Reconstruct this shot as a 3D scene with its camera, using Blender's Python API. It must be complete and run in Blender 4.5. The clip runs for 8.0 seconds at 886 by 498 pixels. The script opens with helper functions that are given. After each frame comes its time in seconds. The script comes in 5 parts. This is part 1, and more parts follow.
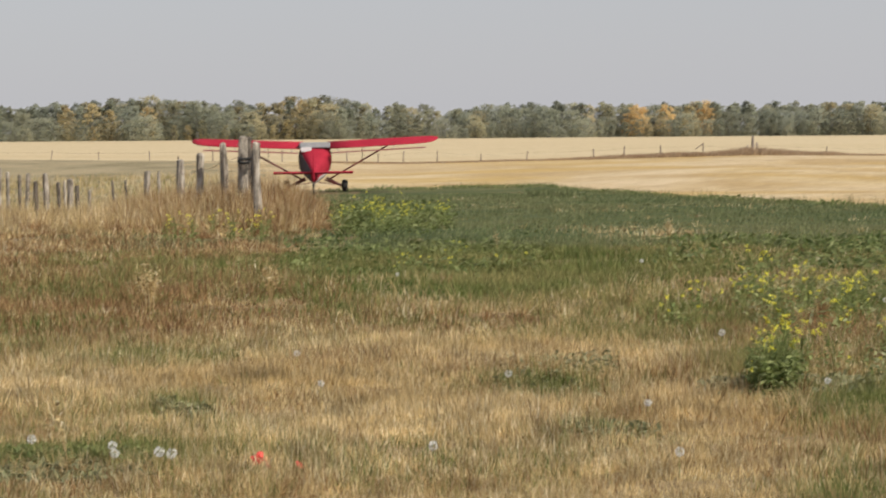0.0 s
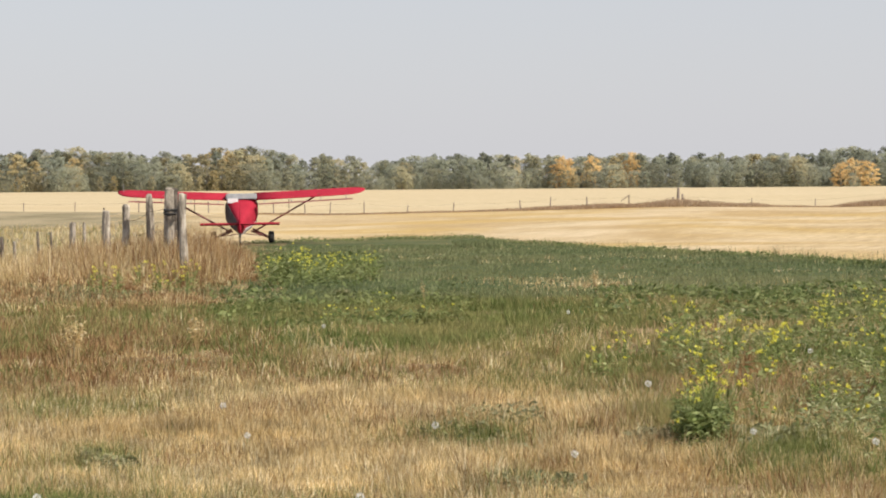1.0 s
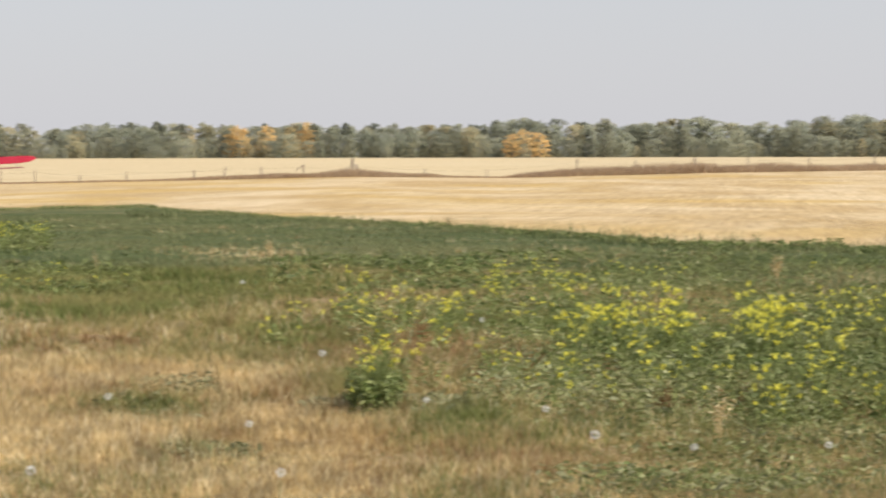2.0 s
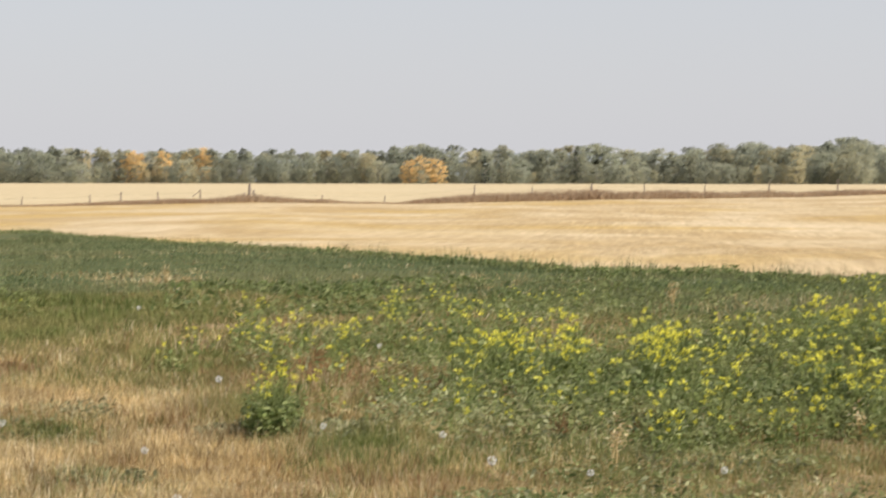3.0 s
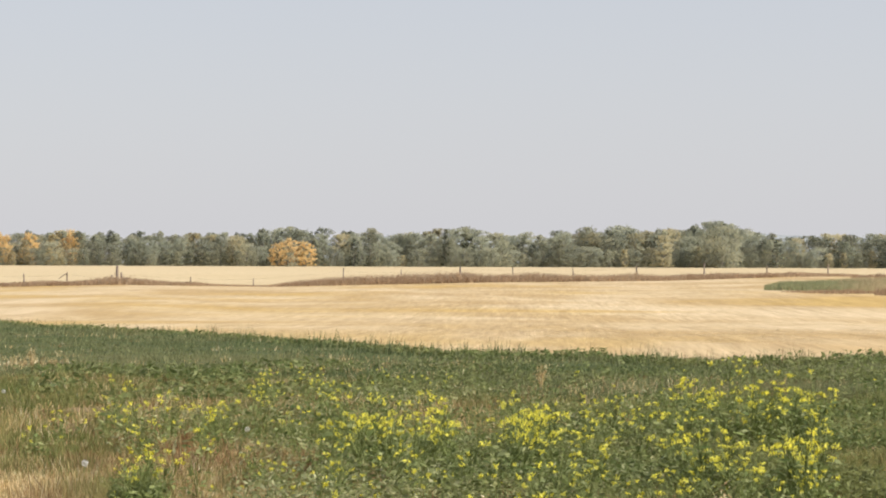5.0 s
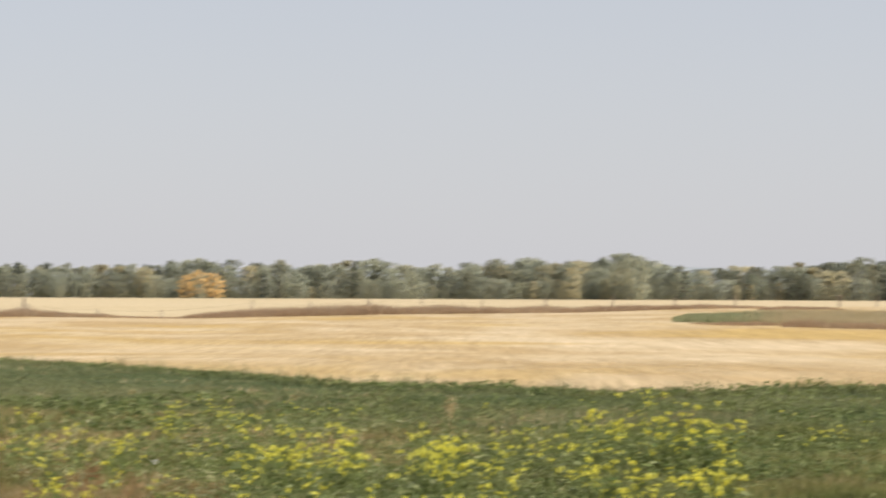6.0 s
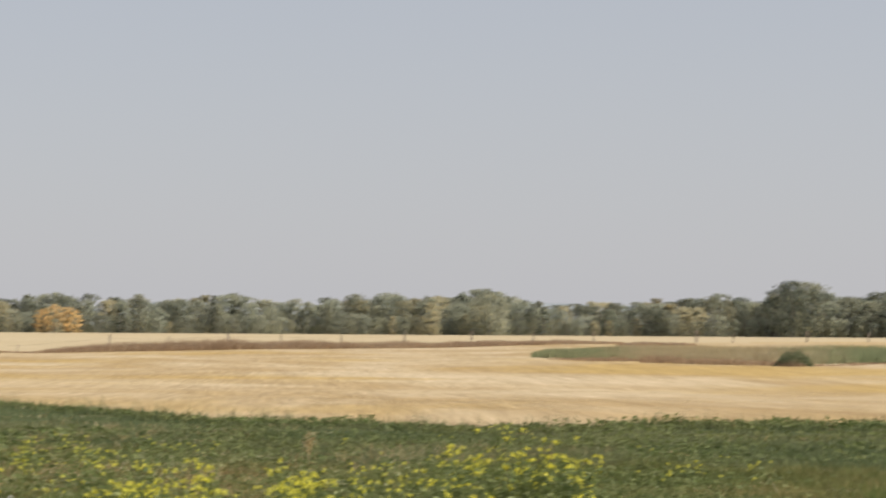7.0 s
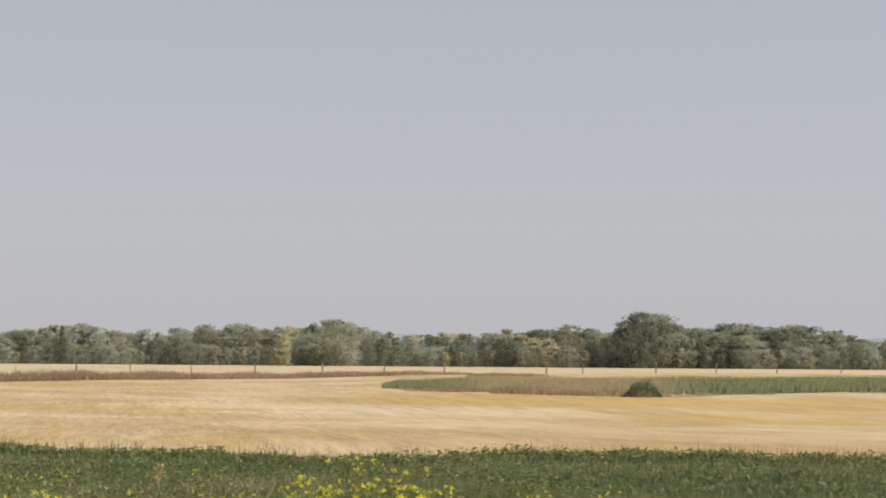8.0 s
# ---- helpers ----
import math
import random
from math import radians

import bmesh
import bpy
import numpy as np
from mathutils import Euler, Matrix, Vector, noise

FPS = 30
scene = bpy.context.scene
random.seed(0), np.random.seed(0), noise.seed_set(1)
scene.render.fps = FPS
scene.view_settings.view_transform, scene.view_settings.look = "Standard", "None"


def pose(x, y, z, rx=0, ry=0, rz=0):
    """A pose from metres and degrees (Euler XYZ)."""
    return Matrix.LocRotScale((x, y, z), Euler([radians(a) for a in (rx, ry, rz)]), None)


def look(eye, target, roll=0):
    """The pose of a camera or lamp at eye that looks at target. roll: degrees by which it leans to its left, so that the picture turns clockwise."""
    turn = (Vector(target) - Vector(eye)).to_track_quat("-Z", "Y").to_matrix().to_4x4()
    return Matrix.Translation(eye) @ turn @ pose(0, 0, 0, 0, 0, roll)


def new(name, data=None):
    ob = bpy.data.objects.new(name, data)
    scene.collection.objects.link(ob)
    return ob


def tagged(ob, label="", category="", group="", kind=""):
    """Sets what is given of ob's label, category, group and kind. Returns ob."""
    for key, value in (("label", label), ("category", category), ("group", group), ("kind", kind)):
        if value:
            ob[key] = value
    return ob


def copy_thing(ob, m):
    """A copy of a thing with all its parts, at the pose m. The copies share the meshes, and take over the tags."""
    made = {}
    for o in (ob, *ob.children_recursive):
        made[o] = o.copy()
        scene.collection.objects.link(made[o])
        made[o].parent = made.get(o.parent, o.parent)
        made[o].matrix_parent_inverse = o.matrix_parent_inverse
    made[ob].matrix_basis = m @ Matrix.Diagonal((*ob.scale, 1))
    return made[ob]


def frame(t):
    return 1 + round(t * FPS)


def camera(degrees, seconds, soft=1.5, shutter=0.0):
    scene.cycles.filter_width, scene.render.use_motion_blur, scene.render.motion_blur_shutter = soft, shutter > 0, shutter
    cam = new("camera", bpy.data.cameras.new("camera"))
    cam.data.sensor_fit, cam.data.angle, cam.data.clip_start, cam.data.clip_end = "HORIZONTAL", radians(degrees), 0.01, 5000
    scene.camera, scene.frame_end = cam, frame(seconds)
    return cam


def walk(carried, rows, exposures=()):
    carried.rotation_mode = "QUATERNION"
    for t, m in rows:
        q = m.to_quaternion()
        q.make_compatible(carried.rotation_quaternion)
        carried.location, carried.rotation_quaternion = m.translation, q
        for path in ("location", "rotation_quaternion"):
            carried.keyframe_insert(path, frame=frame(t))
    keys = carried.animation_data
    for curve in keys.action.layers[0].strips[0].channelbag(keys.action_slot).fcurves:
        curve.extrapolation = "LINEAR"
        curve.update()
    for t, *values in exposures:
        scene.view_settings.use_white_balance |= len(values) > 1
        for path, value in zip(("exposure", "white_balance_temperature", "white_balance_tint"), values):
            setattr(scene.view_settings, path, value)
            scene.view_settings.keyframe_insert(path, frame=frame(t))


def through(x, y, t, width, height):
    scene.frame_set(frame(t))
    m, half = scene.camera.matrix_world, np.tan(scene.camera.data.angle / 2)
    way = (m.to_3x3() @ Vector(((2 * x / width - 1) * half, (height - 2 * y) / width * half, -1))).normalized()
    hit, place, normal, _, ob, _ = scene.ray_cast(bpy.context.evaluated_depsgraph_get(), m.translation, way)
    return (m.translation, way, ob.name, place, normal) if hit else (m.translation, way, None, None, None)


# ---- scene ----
# The camera stands at one spot and is panned by hand with a long lens.
EYE = 1.65
cam = camera(21.0, 8.0, soft=1.9, shutter=0.7)
ROWS = [
    (0, 0.021, -2.720, -0.451),
    (0.5, -0.766, -2.149, -0.467),
    (1, -1.745, -1.502, -0.414),
    (1.2, -2.055, -1.675, -0.405),
    (1.3, -2.985, -1.760, -0.360),
    (1.4, -4.182, -1.824, -0.320),
    (1.5, -5.668, -1.943, -0.280),
    (1.6, -7.179, -2.153, -0.240),
    (1.7, -8.004, -2.270, -0.200),
    (2.8, -11.637, -1.954, 0.064),
    (3, -12.001, -1.638, 0.077),
    (3.5, -12.970, -1.089, 0.126),
    (4, -13.767, -0.445, 0.261),
    (4.5, -14.682, 0.056, 0.228),
    (4.7, -14.950, 0.170, 0.220),
    (5.8, -16.252, 0.961, 0.200),
    (6, -17.310, 1.129, 0.234),
    (6.5, -19.304, 1.621, 0.263),
    (7, -20.671, 1.989, 0.374),
    (7.5, -23.189, 2.496, 0.415),
    (8, -24.236, 2.750, 0.424),
]
EXPOSURES = [(0.0, 0.22), (0.5, 0.43), (1.0, 0.53), (1.7, 0.53), (4.5, 0.54), (6.0, 0.49), (6.5, 0.40), (7.0, 0.24), (7.5, 0.20), (8.0, 0.20)]
walk(cam, [(t, pose(0, 0, EYE, 0, 0, yaw) @ pose(0, 0, 0, 90 + pitch) @ pose(0, 0, 0, 0, 0, roll))
           for t, yaw, pitch, roll in ROWS], EXPOSURES)

# ---- light: hazy autumn afternoon, sun high to the right, a little behind ----
SUN_AZ, SUN_EL = 124.0, 42.0
world = bpy.data.worlds.new("hazy_sky")
scene.world = world
world.use_nodes = True
wn, wl = world.node_tree.nodes, world.node_tree.links
wn.clear()
sky = wn.new("ShaderNodeTexSky")
sky.sky_type = "NISHITA"
sky.sun_disc = False
sky.sun_elevation, sky.sun_rotation = radians(SUN_EL), radians(SUN_AZ)
sky.altitude, sky.air_density, sky.dust_density, sky.ozone_density = 700, 1.0, 2.0, 0.6
back = wn.new("ShaderNodeBackground")
back.inputs["Strength"].default_value = 0.1
outw = wn.new("ShaderNodeOutputWorld")
haze = wn.new("ShaderNodeMix")
haze.data_type = "RGBA"
up = wn.new("ShaderNodeTexCoord")
part_z = wn.new("ShaderNodeSeparateXYZ")
thin_out = wn.new("ShaderNodeMapRange")  # the haze thins with height over the horizon
thin_out.inputs[1].default_value, thin_out.inputs[2].default_value = 0.0, 0.3
thin_out.inputs[3].default_value, thin_out.inputs[4].default_value = 0.92, 0.50
wl.new(up.outputs["Generated"], part_z.inputs[0])
wl.new(part_z.outputs["Z"], thin_out.inputs[0])
wl.new(thin_out.outputs[0], haze.inputs[0])
haze.inputs[7].default_value = (4.40, 4.38, 4.64, 1)  # thin even haze over the whole sky
wl.new(sky.outputs[0], haze.inputs[6])
wl.new(haze.outputs[2], back.inputs["Color"])
wl.new(back.outputs[0], outw.inputs["Surface"])
sun = new("sun", bpy.data.lights.new("sun", "SUN"))
sun.data.energy, sun.data.angle, sun.data.color = 4.4, radians(0.8), (1.0, 0.93, 0.82)
sa, se = radians(SUN_AZ), radians(SUN_EL)
sun.matrix_basis = look((60 * math.sin(sa) * math.cos(se), 60 * math.cos(sa) * math.cos(se), 60 * math.sin(se)), (0, 0, 0))


# ---- materials ----
def ramp(nt, src, stops):
    node = nt.nodes.new("ShaderNodeValToRGB")
    els = node.color_ramp.elements
    while len(els) < len(stops):
        els.new(0.5)
    for el, (p, c) in zip(els, stops):
        el.position, el.color = p, (*c, 1)
    nt.links.new(src, node.inputs[0])
    return node.outputs[0]


def tex_noise(nt, scale, detail=4.0, rough=0.55, stretch=(1, 1, 1), space="Object", warp=0.0, turn=0.0):
    co = nt.nodes.new("ShaderNodeTexCoord")
    rot = nt.nodes.new("ShaderNodeMapping")
    rot.inputs["Rotation"].default_value = (0, 0, radians(turn))
    mp = nt.nodes.new("ShaderNodeMapping")
    mp.inputs["Scale"].default_value = stretch
    nz = nt.nodes.new("ShaderNodeTexNoise")
    nz.inputs["Scale"].default_value, nz.inputs["Detail"].default_value, nz.inputs["Roughness"].default_value = scale, detail, rough
    nz.inputs["Distortion"].default_value = warp
    nt.links.new(co.outputs[space], rot.inputs[0])
    nt.links.new(rot.outputs[0], mp.inputs[0])
    nt.links.new(mp.outputs[0], nz.inputs["Vector"])
    return nz.outputs["Fac"]


def mixed(nt, fac, a, b, mode="MIX"):
    m = nt.nodes.new("ShaderNodeMix")
    m.data_type, m.blend_type = "RGBA", mode
    for key, v in ((0, fac), (6, a), (7, b)):
        if isinstance(v, (int, float)):
            m.inputs[key].default_value = v
        elif isinstance(v, tuple):
            m.inputs[key].default_value = (*v, 1)
        else:
            nt.links.new(v, m.inputs[key])
    return m.outputs[2]


def base_mat(name, rough=0.8, metal=0.0, spec=0.3):
    m = bpy.data.materials.new(name)
    m.use_nodes = True
    nt = m.node_tree
    b = nt.nodes["Principled BSDF"]
    b.inputs["Roughness"].default_value, b.inputs["Metallic"].default_value = rough, metal
    b.inputs["Specular IOR Level"].default_value = spec
    return m, nt, b


def bump(nt, b, fac, strength=0.4, dist=0.02):
    n = nt.nodes.new("ShaderNodeBump")
    n.inputs["Strength"].default_value, n.inputs["Distance"].default_value = strength, dist
    nt.links.new(fac, n.inputs["Height"])
    nt.links.new(n.outputs[0], b.inputs["Normal"])


def blade_mat(name, stops, patch, patch_scale=0.35, amount=0.5, through=0.35, rough=0.65, grain=5.0, low=0.55, top=1.3):
    """Leaves and blades: a colour for each piece, drifting in patches, with light shining through."""
    m, nt, b = base_mat(name, rough, spec=0.25)
    geo = nt.nodes.new("ShaderNodeNewGeometry")
    col = ramp(nt, geo.outputs["Random Per Island"], stops)
    nz = ramp(nt, tex_noise(nt, patch_scale, 5.0), [(0.42, (0, 0, 0)), (0.62, (amount, amount, amount))])
    col = mixed(nt, nz, col, patch)
    tone = ramp(nt, tex_noise(nt, grain, 3.0, 0.65), [(0.3, (low, low, low)), (0.5, (0.95, 0.95, 0.95)), (0.7, (top, top, top * 0.97))])
    col = mixed(nt, 1.0, col, tone, "MULTIPLY")
    nt.links.new(col, b.inputs["Base Color"])
    tr = nt.nodes.new("ShaderNodeBsdfTranslucent")
    nt.links.new(col, tr.inputs["Color"])
    mx = nt.nodes.new("ShaderNodeMixShader")
    mx.inputs[0].default_value = through
    nt.links.new(b.outputs[0], mx.inputs[1])
    nt.links.new(tr.outputs[0], mx.inputs[2])
    nt.links.new(mx.outputs[0], nt.nodes["Material Output"].inputs["Surface"])
    return m


def plain_mat(name, a, c, scale=8.0, rough=0.6, metal=0.0, spec=0.4, bumpy=0.0, stretch=(1, 1, 1), dist=0.01):
    """Two tones broken up at a broad and a fine scale."""
    m, nt, b = base_mat(name, rough, metal, spec)
    big, fine = tex_noise(nt, scale, 5.0, 0.6, stretch), tex_noise(nt, scale * 7, 3.0, 0.6, stretch)
    col = mixed(nt, ramp(nt, big, [(0.35, (0, 0, 0)), (0.65, (1, 1, 1))]), a, c)
    col = mixed(nt, ramp(nt, fine, [(0.4, (0, 0, 0)), (0.7, (0.35, 0.35, 0.35))]), col, tuple(0.6 * v for v in a))
    nt.links.new(col, b.inputs["Base Color"])
    if bumpy:
        bump(nt, b, fine, bumpy, dist)
    return m


def soil_mat(name, tones, scale, streak=(1, 1, 1), fine=18.0):
    m, nt, b = base_mat(name, 0.9, spec=0.15)
    big = tex_noise(nt, scale, 6.0, 0.6, streak)
    small = tex_noise(nt, fine, 4.0, 0.7)
    col = ramp(nt, big, tones)
    col = mixed(nt, ramp(nt, small, [(0.35, (0, 0, 0)), (0.7, (0.6, 0.6, 0.6))]), col, tuple(0.55 * v for v in tones[0][1]))
    nt.links.new(col, b.inputs["Base Color"])
    bump(nt, b, small, 0.6, 0.03)
    return m


M_MEADOW = soil_mat("meadow_thatch", [(0.35, (0.13, 0.09, 0.05)), (0.5, (0.28, 0.20, 0.10)), (0.65, (0.15, 0.135, 0.06))], 0.9)
M_LAWN = soil_mat("green_turf", [(0.35, (0.055, 0.07, 0.022)), (0.5, (0.085, 0.10, 0.034)), (0.68, (0.17, 0.15, 0.065))], 0.22, (1, 1, 1), 6.0)


def stubble_mat():
    """Cut straw in broad drifts of gold and pale straw, with drill lines and chaff."""
    m, nt, b = base_mat("golden_stubble", 0.85, spec=0.2)
    band = ramp(nt, tex_noise(nt, 0.07, 6.0, 0.62, (1.0, 0.4, 1), warp=0.7, turn=10), [(0.40, (0, 0, 0)), (0.60, (1, 1, 1))])
    col = mixed(nt, band, (0.39, 0.275, 0.13), (0.515, 0.405, 0.25))
    gold = ramp(nt, tex_noise(nt, 0.05, 5.0, 0.6, (0.7, 0.5, 1), warp=0.6, turn=10), [(0.50, (0, 0, 0)), (0.60, (0.9, 0.9, 0.9))])
    col = mixed(nt, gold, col, (0.43, 0.295, 0.10))
    lines = ramp(nt, tex_noise(nt, 0.9, 5.0, 0.7, (1.0, 0.05, 1), warp=0.3, turn=17), [(0.32, (0.87, 0.85, 0.82)), (0.5, (1, 1, 1)), (0.68, (1.07, 1.07, 1.08))])
    col = mixed(nt, 1.0, col, lines, "MULTIPLY")
    chaff = tex_noise(nt, 5.0, 4.0, 0.75, (1, 0.035, 1), turn=17)
    col = mixed(nt, 1.0, col, ramp(nt, chaff, [(0.3, (0.72, 0.69, 0.64)), (0.5, (1, 1, 1)), (0.6, (1.08, 1.08, 1.1)), (0.7, (1.35, 1.38, 1.5))]), "MULTIPLY")
    nt.links.new(col, b.inputs["Base Color"])
    bump(nt, b, chaff, 0.5, 0.05)
    return m


M_STUBBLE = stubble_mat()
M_PALE = soil_mat("pale_stubble", [(0.35, (0.52, 0.41, 0.245)), (0.65, (0.57, 0.465, 0.29))], 0.02, (0.3, 1.5, 1), 0.6)
M_PASTURE = soil_mat("grey_green_pasture", [(0.35, (0.20, 0.165, 0.09)), (0.45, (0.29, 0.24, 0.14)), (0.6, (0.37, 0.30, 0.18))], 0.16, (1.0, 0.3, 1), 1.5)
M_FAR = soil_mat("far_ground", [(0.4, (0.12, 0.13, 0.07)), (0.6, (0.25, 0.21, 0.12))], 0.004)

M_DRY = blade_mat("dry_blades", [(0.0, (0.33, 0.225, 0.115)), (0.35, (0.58, 0.44, 0.21)), (0.75, (0.77, 0.62, 0.345)), (1.0, (0.95, 0.86, 0.62))], (0.46, 0.32, 0.135), 0.42, 0.5, 0.45, 0.65, 2.4, 0.5, 1.4)
M_BROWN = blade_mat("brown_blades", [(0.0, (0.13, 0.06, 0.027)), (0.45, (0.33, 0.19, 0.085)), (0.85, (0.52, 0.36, 0.19)), (1.0, (0.85, 0.70, 0.46))], (0.28, 0.145, 0.055), 1.0, 0.55, 0.4, 0.65, 1.6, 0.4, 1.45)
M_RUST = blade_mat("russet_blades", [(0.0, (0.13, 0.06, 0.027)), (0.6, (0.28, 0.155, 0.07)), (1.0, (0.48, 0.32, 0.16))], (0.30, 0.19, 0.085), 1.0)
M_GREEN = blade_mat("green_blades", [(0.0, (0.085, 0.13, 0.032)), (0.6, (0.165, 0.205, 0.058)), (1.0, (0.36, 0.32, 0.13))], (0.40, 0.32, 0.14), 0.35, 0.55, 0.45)
M_TURF = blade_mat("turf_blades", [(0.0, (0.10, 0.138, 0.056)), (0.7, (0.175, 0.212, 0.094)), (1.0, (0.31, 0.315, 0.16))], (0.31, 0.285, 0.14), 0.14, 0.5, 0.45)
M_LEAF = blade_mat("weed_leaves", [(0.0, (0.145, 0.185, 0.075)), (0.6, (0.265, 0.295, 0.12)), (1.0, (0.58, 0.59, 0.36))], (0.42, 0.38, 0.175), 0.6, 0.5, 0.5, 0.6)
M_LAWNLEAF = blade_mat("lawn_weed_leaves", [(0.0, (0.10, 0.14, 0.042)), (0.6, (0.165, 0.205, 0.068)), (1.0, (0.28, 0.31, 0.125))], (0.26, 0.245, 0.095), 0.3, 0.5, 0.45, 0.6)
M_WILLOW = blade_mat("willow_leaves", [(0.0, (0.075, 0.10, 0.052)), (1.0, (0.15, 0.175, 0.085))], (0.12, 0.135, 0.065), 0.6, 0.5, 0.3)
M_GREYLEAF = blade_mat("grey_leaves", [(0.0, (0.15, 0.16, 0.075)), (1.0, (0.32, 0.32, 0.18))], (0.25, 0.23, 0.11), 0.8)
M_FRESH = blade_mat("mustard_leaves", [(0.0, (0.13, 0.195, 0.06)), (0.6, (0.27, 0.325, 0.115)), (1.0, (0.54, 0.58, 0.28))], (0.38, 0.38, 0.14), 0.6, 0.5, 0.5, 0.5)
M_STEM = blade_mat("mustard_stems", [(0.0, (0.16, 0.21, 0.06)), (1.0, (0.32, 0.37, 0.13))], (0.36, 0.31, 0.12), 0.5)
M_YELLOW = blade_mat("mustard_petals", [(0.0, (0.88, 0.80, 0.07)), (1.0, (0.97, 0.93, 0.20))], (0.92, 0.84, 0.06), 0.5, 0.4, 0.5, 0.5, 5.0, 0.9, 1.1)
M_STALK = blade_mat("stubble_stalks", [(0.0, (0.54, 0.42, 0.23)), (0.6, (0.66, 0.53, 0.32)), (1.0, (0.84, 0.74, 0.52))], (0.66, 0.54, 0.33), 0.05, 0.6, 0.65, 0.65, 5.0, 0.8, 1.3)
M_REED = blade_mat("reed_blades", [(0.0, (0.15, 0.19, 0.085)), (0.6, (0.28, 0.32, 0.165)), (1.0, (0.45, 0.475, 0.27))], (0.34, 0.33, 0.17), 0.05, 0.6, 0.45)
M_PALEREED = blade_mat("pale_reed_blades", [(0.0, (0.40, 0.30, 0.17)), (0.6, (0.55, 0.44, 0.27)), (1.0, (0.70, 0.59, 0.39))], (0.42, 0.36, 0.19), 0.08, 0.5, 0.45)
M_BANK = blade_mat("bank_blades", [(0.0, (0.26, 0.16, 0.095)), (0.6, (0.42, 0.295, 0.185)), (1.0, (0.58, 0.45, 0.30))], (0.47, 0.35, 0.225), 0.08, 0.6, 0.5)
M_CLOCK = blade_mat("seed_fluff", [(0.0, (0.70, 0.69, 0.65)), (1.0, (0.86, 0.85, 0.82))], (0.8, 0.8, 0.78), 0.5, 0.4, 0.4)


def tree_mat(name, stops, patch):
    m, nt, b = base_mat(name, 0.7, spec=0.2)
    info = nt.nodes.new("ShaderNodeObjectInfo")
    geo = nt.nodes.new("ShaderNodeNewGeometry")
    col = ramp(nt, info.outputs["Random"], stops)
    nz = ramp(nt, tex_noise(nt, 0.16, 3.0), [(0.40, (0, 0, 0)), (0.62, (0.8, 0.8, 0.8))])
    col = mixed(nt, nz, col, patch)
    var = ramp(nt, geo.outputs["Random Per Island"], [(0.0, (0.92, 0.92, 0.92)), (1.0, (1.1, 1.1, 1.1))])
    col = mixed(nt, 1.0, col, var, "MULTIPLY")
    nt.links.new(col, b.inputs["Base Color"])
    tr = nt.nodes.new("ShaderNodeBsdfTranslucent")
    nt.links.new(col, tr.inputs["Color"])
    mx = nt.nodes.new("ShaderNodeMixShader")
    mx.inputs[0].default_value = 0.6
    nt.links.new(b.outputs[0], mx.inputs[1])
    nt.links.new(tr.outputs[0], mx.inputs[2])
    gap = nt.nodes.new("ShaderNodeBsdfTransparent")
    thin = nt.nodes.new("ShaderNodeMixShader")
    thin.inputs[0].default_value = 0.45  # light sifts through the sparse autumn leaves
    nt.links.new(mx.outputs[0], thin.inputs[1])
    nt.links.new(gap.outputs[0], thin.inputs[2])
    nt.links.new(thin.outputs[0], nt.nodes["Material Output"].inputs["Surface"])
    return m


# foliage colours paled and greyed: the haze of distance is put into them
M_CROWN = tree_mat("hazed_green_foliage", [(0.0, (0.335, 0.36, 0.285)), (0.6, (0.38, 0.395, 0.295)), (1.0, (0.45, 0.435, 0.30))], (0.415, 0.41, 0.295))
M_GOLD = tree_mat("hazed_golden_foliage", [(0.0, (0.58, 0.505, 0.30)), (1.0, (0.72, 0.575, 0.31))], (0.52, 0.475, 0.305))
M_AMBER = tree_mat("hazed_amber_foliage", [(0.0, (0.72, 0.54, 0.28)), (1.0, (0.82, 0.60, 0.29))], (0.62, 0.51, 0.28))
M_OLIVE = tree_mat("hazed_turning_foliage", [(0.0, (0.47, 0.445, 0.295)), (1.0, (0.57, 0.495, 0.305))], (0.45, 0.43, 0.295))
M_DARK = tree_mat("hazed_dark_foliage", [(0.0, (0.24, 0.265, 0.205)), (1.0, (0.31, 0.31, 0.22))], (0.285, 0.29, 0.205))
M_BARK = plain_mat("grey_bark", (0.16, 0.15, 0.13), (0.26, 0.24, 0.21), 3.0, 0.9)
# the ridge's blue-grey is distance haze painted into its colour
M_RIDGE = plain_mat("hazy_ridge", (0.26, 0.29, 0.31), (0.31, 0.33, 0.34), 0.004, 1.0, spec=0.0)
M_POST = plain_mat("weathered_wood", (0.11, 0.09, 0.07), (0.52, 0.46, 0.38), 3.2, 0.9, 0, 0.2, 0.8, (3, 3, 0.9))
# dark wood; on the left-hand posts its darkness stands for shade
M_POST_DARK = plain_mat("dark_shaded_wood", (0.05, 0.042, 0.035), (0.22, 0.185, 0.15), 5.0, 0.9, 0, 0.2, 0.8, (3, 3, 0.9))
# brown wood of the far fence, lightened in colour to stand for haze
M_FARPOST = plain_mat("hazed_brown_wood", (0.20, 0.155, 0.12), (0.36, 0.30, 0.25), 3.0, 0.9, 0, 0.2)
M_WIRE = plain_mat("rusty_wire", (0.10, 0.07, 0.05), (0.2, 0.15, 0.11), 20.0, 0.6, 0.6)
M_RED = plain_mat("red_fabric_paint", (0.30, 0.018, 0.035), (0.36, 0.026, 0.045), 1.2, 0.8, 0, 0.06)
# grey flank paint, darkened in colour for the side away from the sun
M_GREYP = plain_mat("shaded_grey_paint", (0.10, 0.085, 0.085), (0.15, 0.12, 0.12), 2.0, 0.9, 0, 0.03)
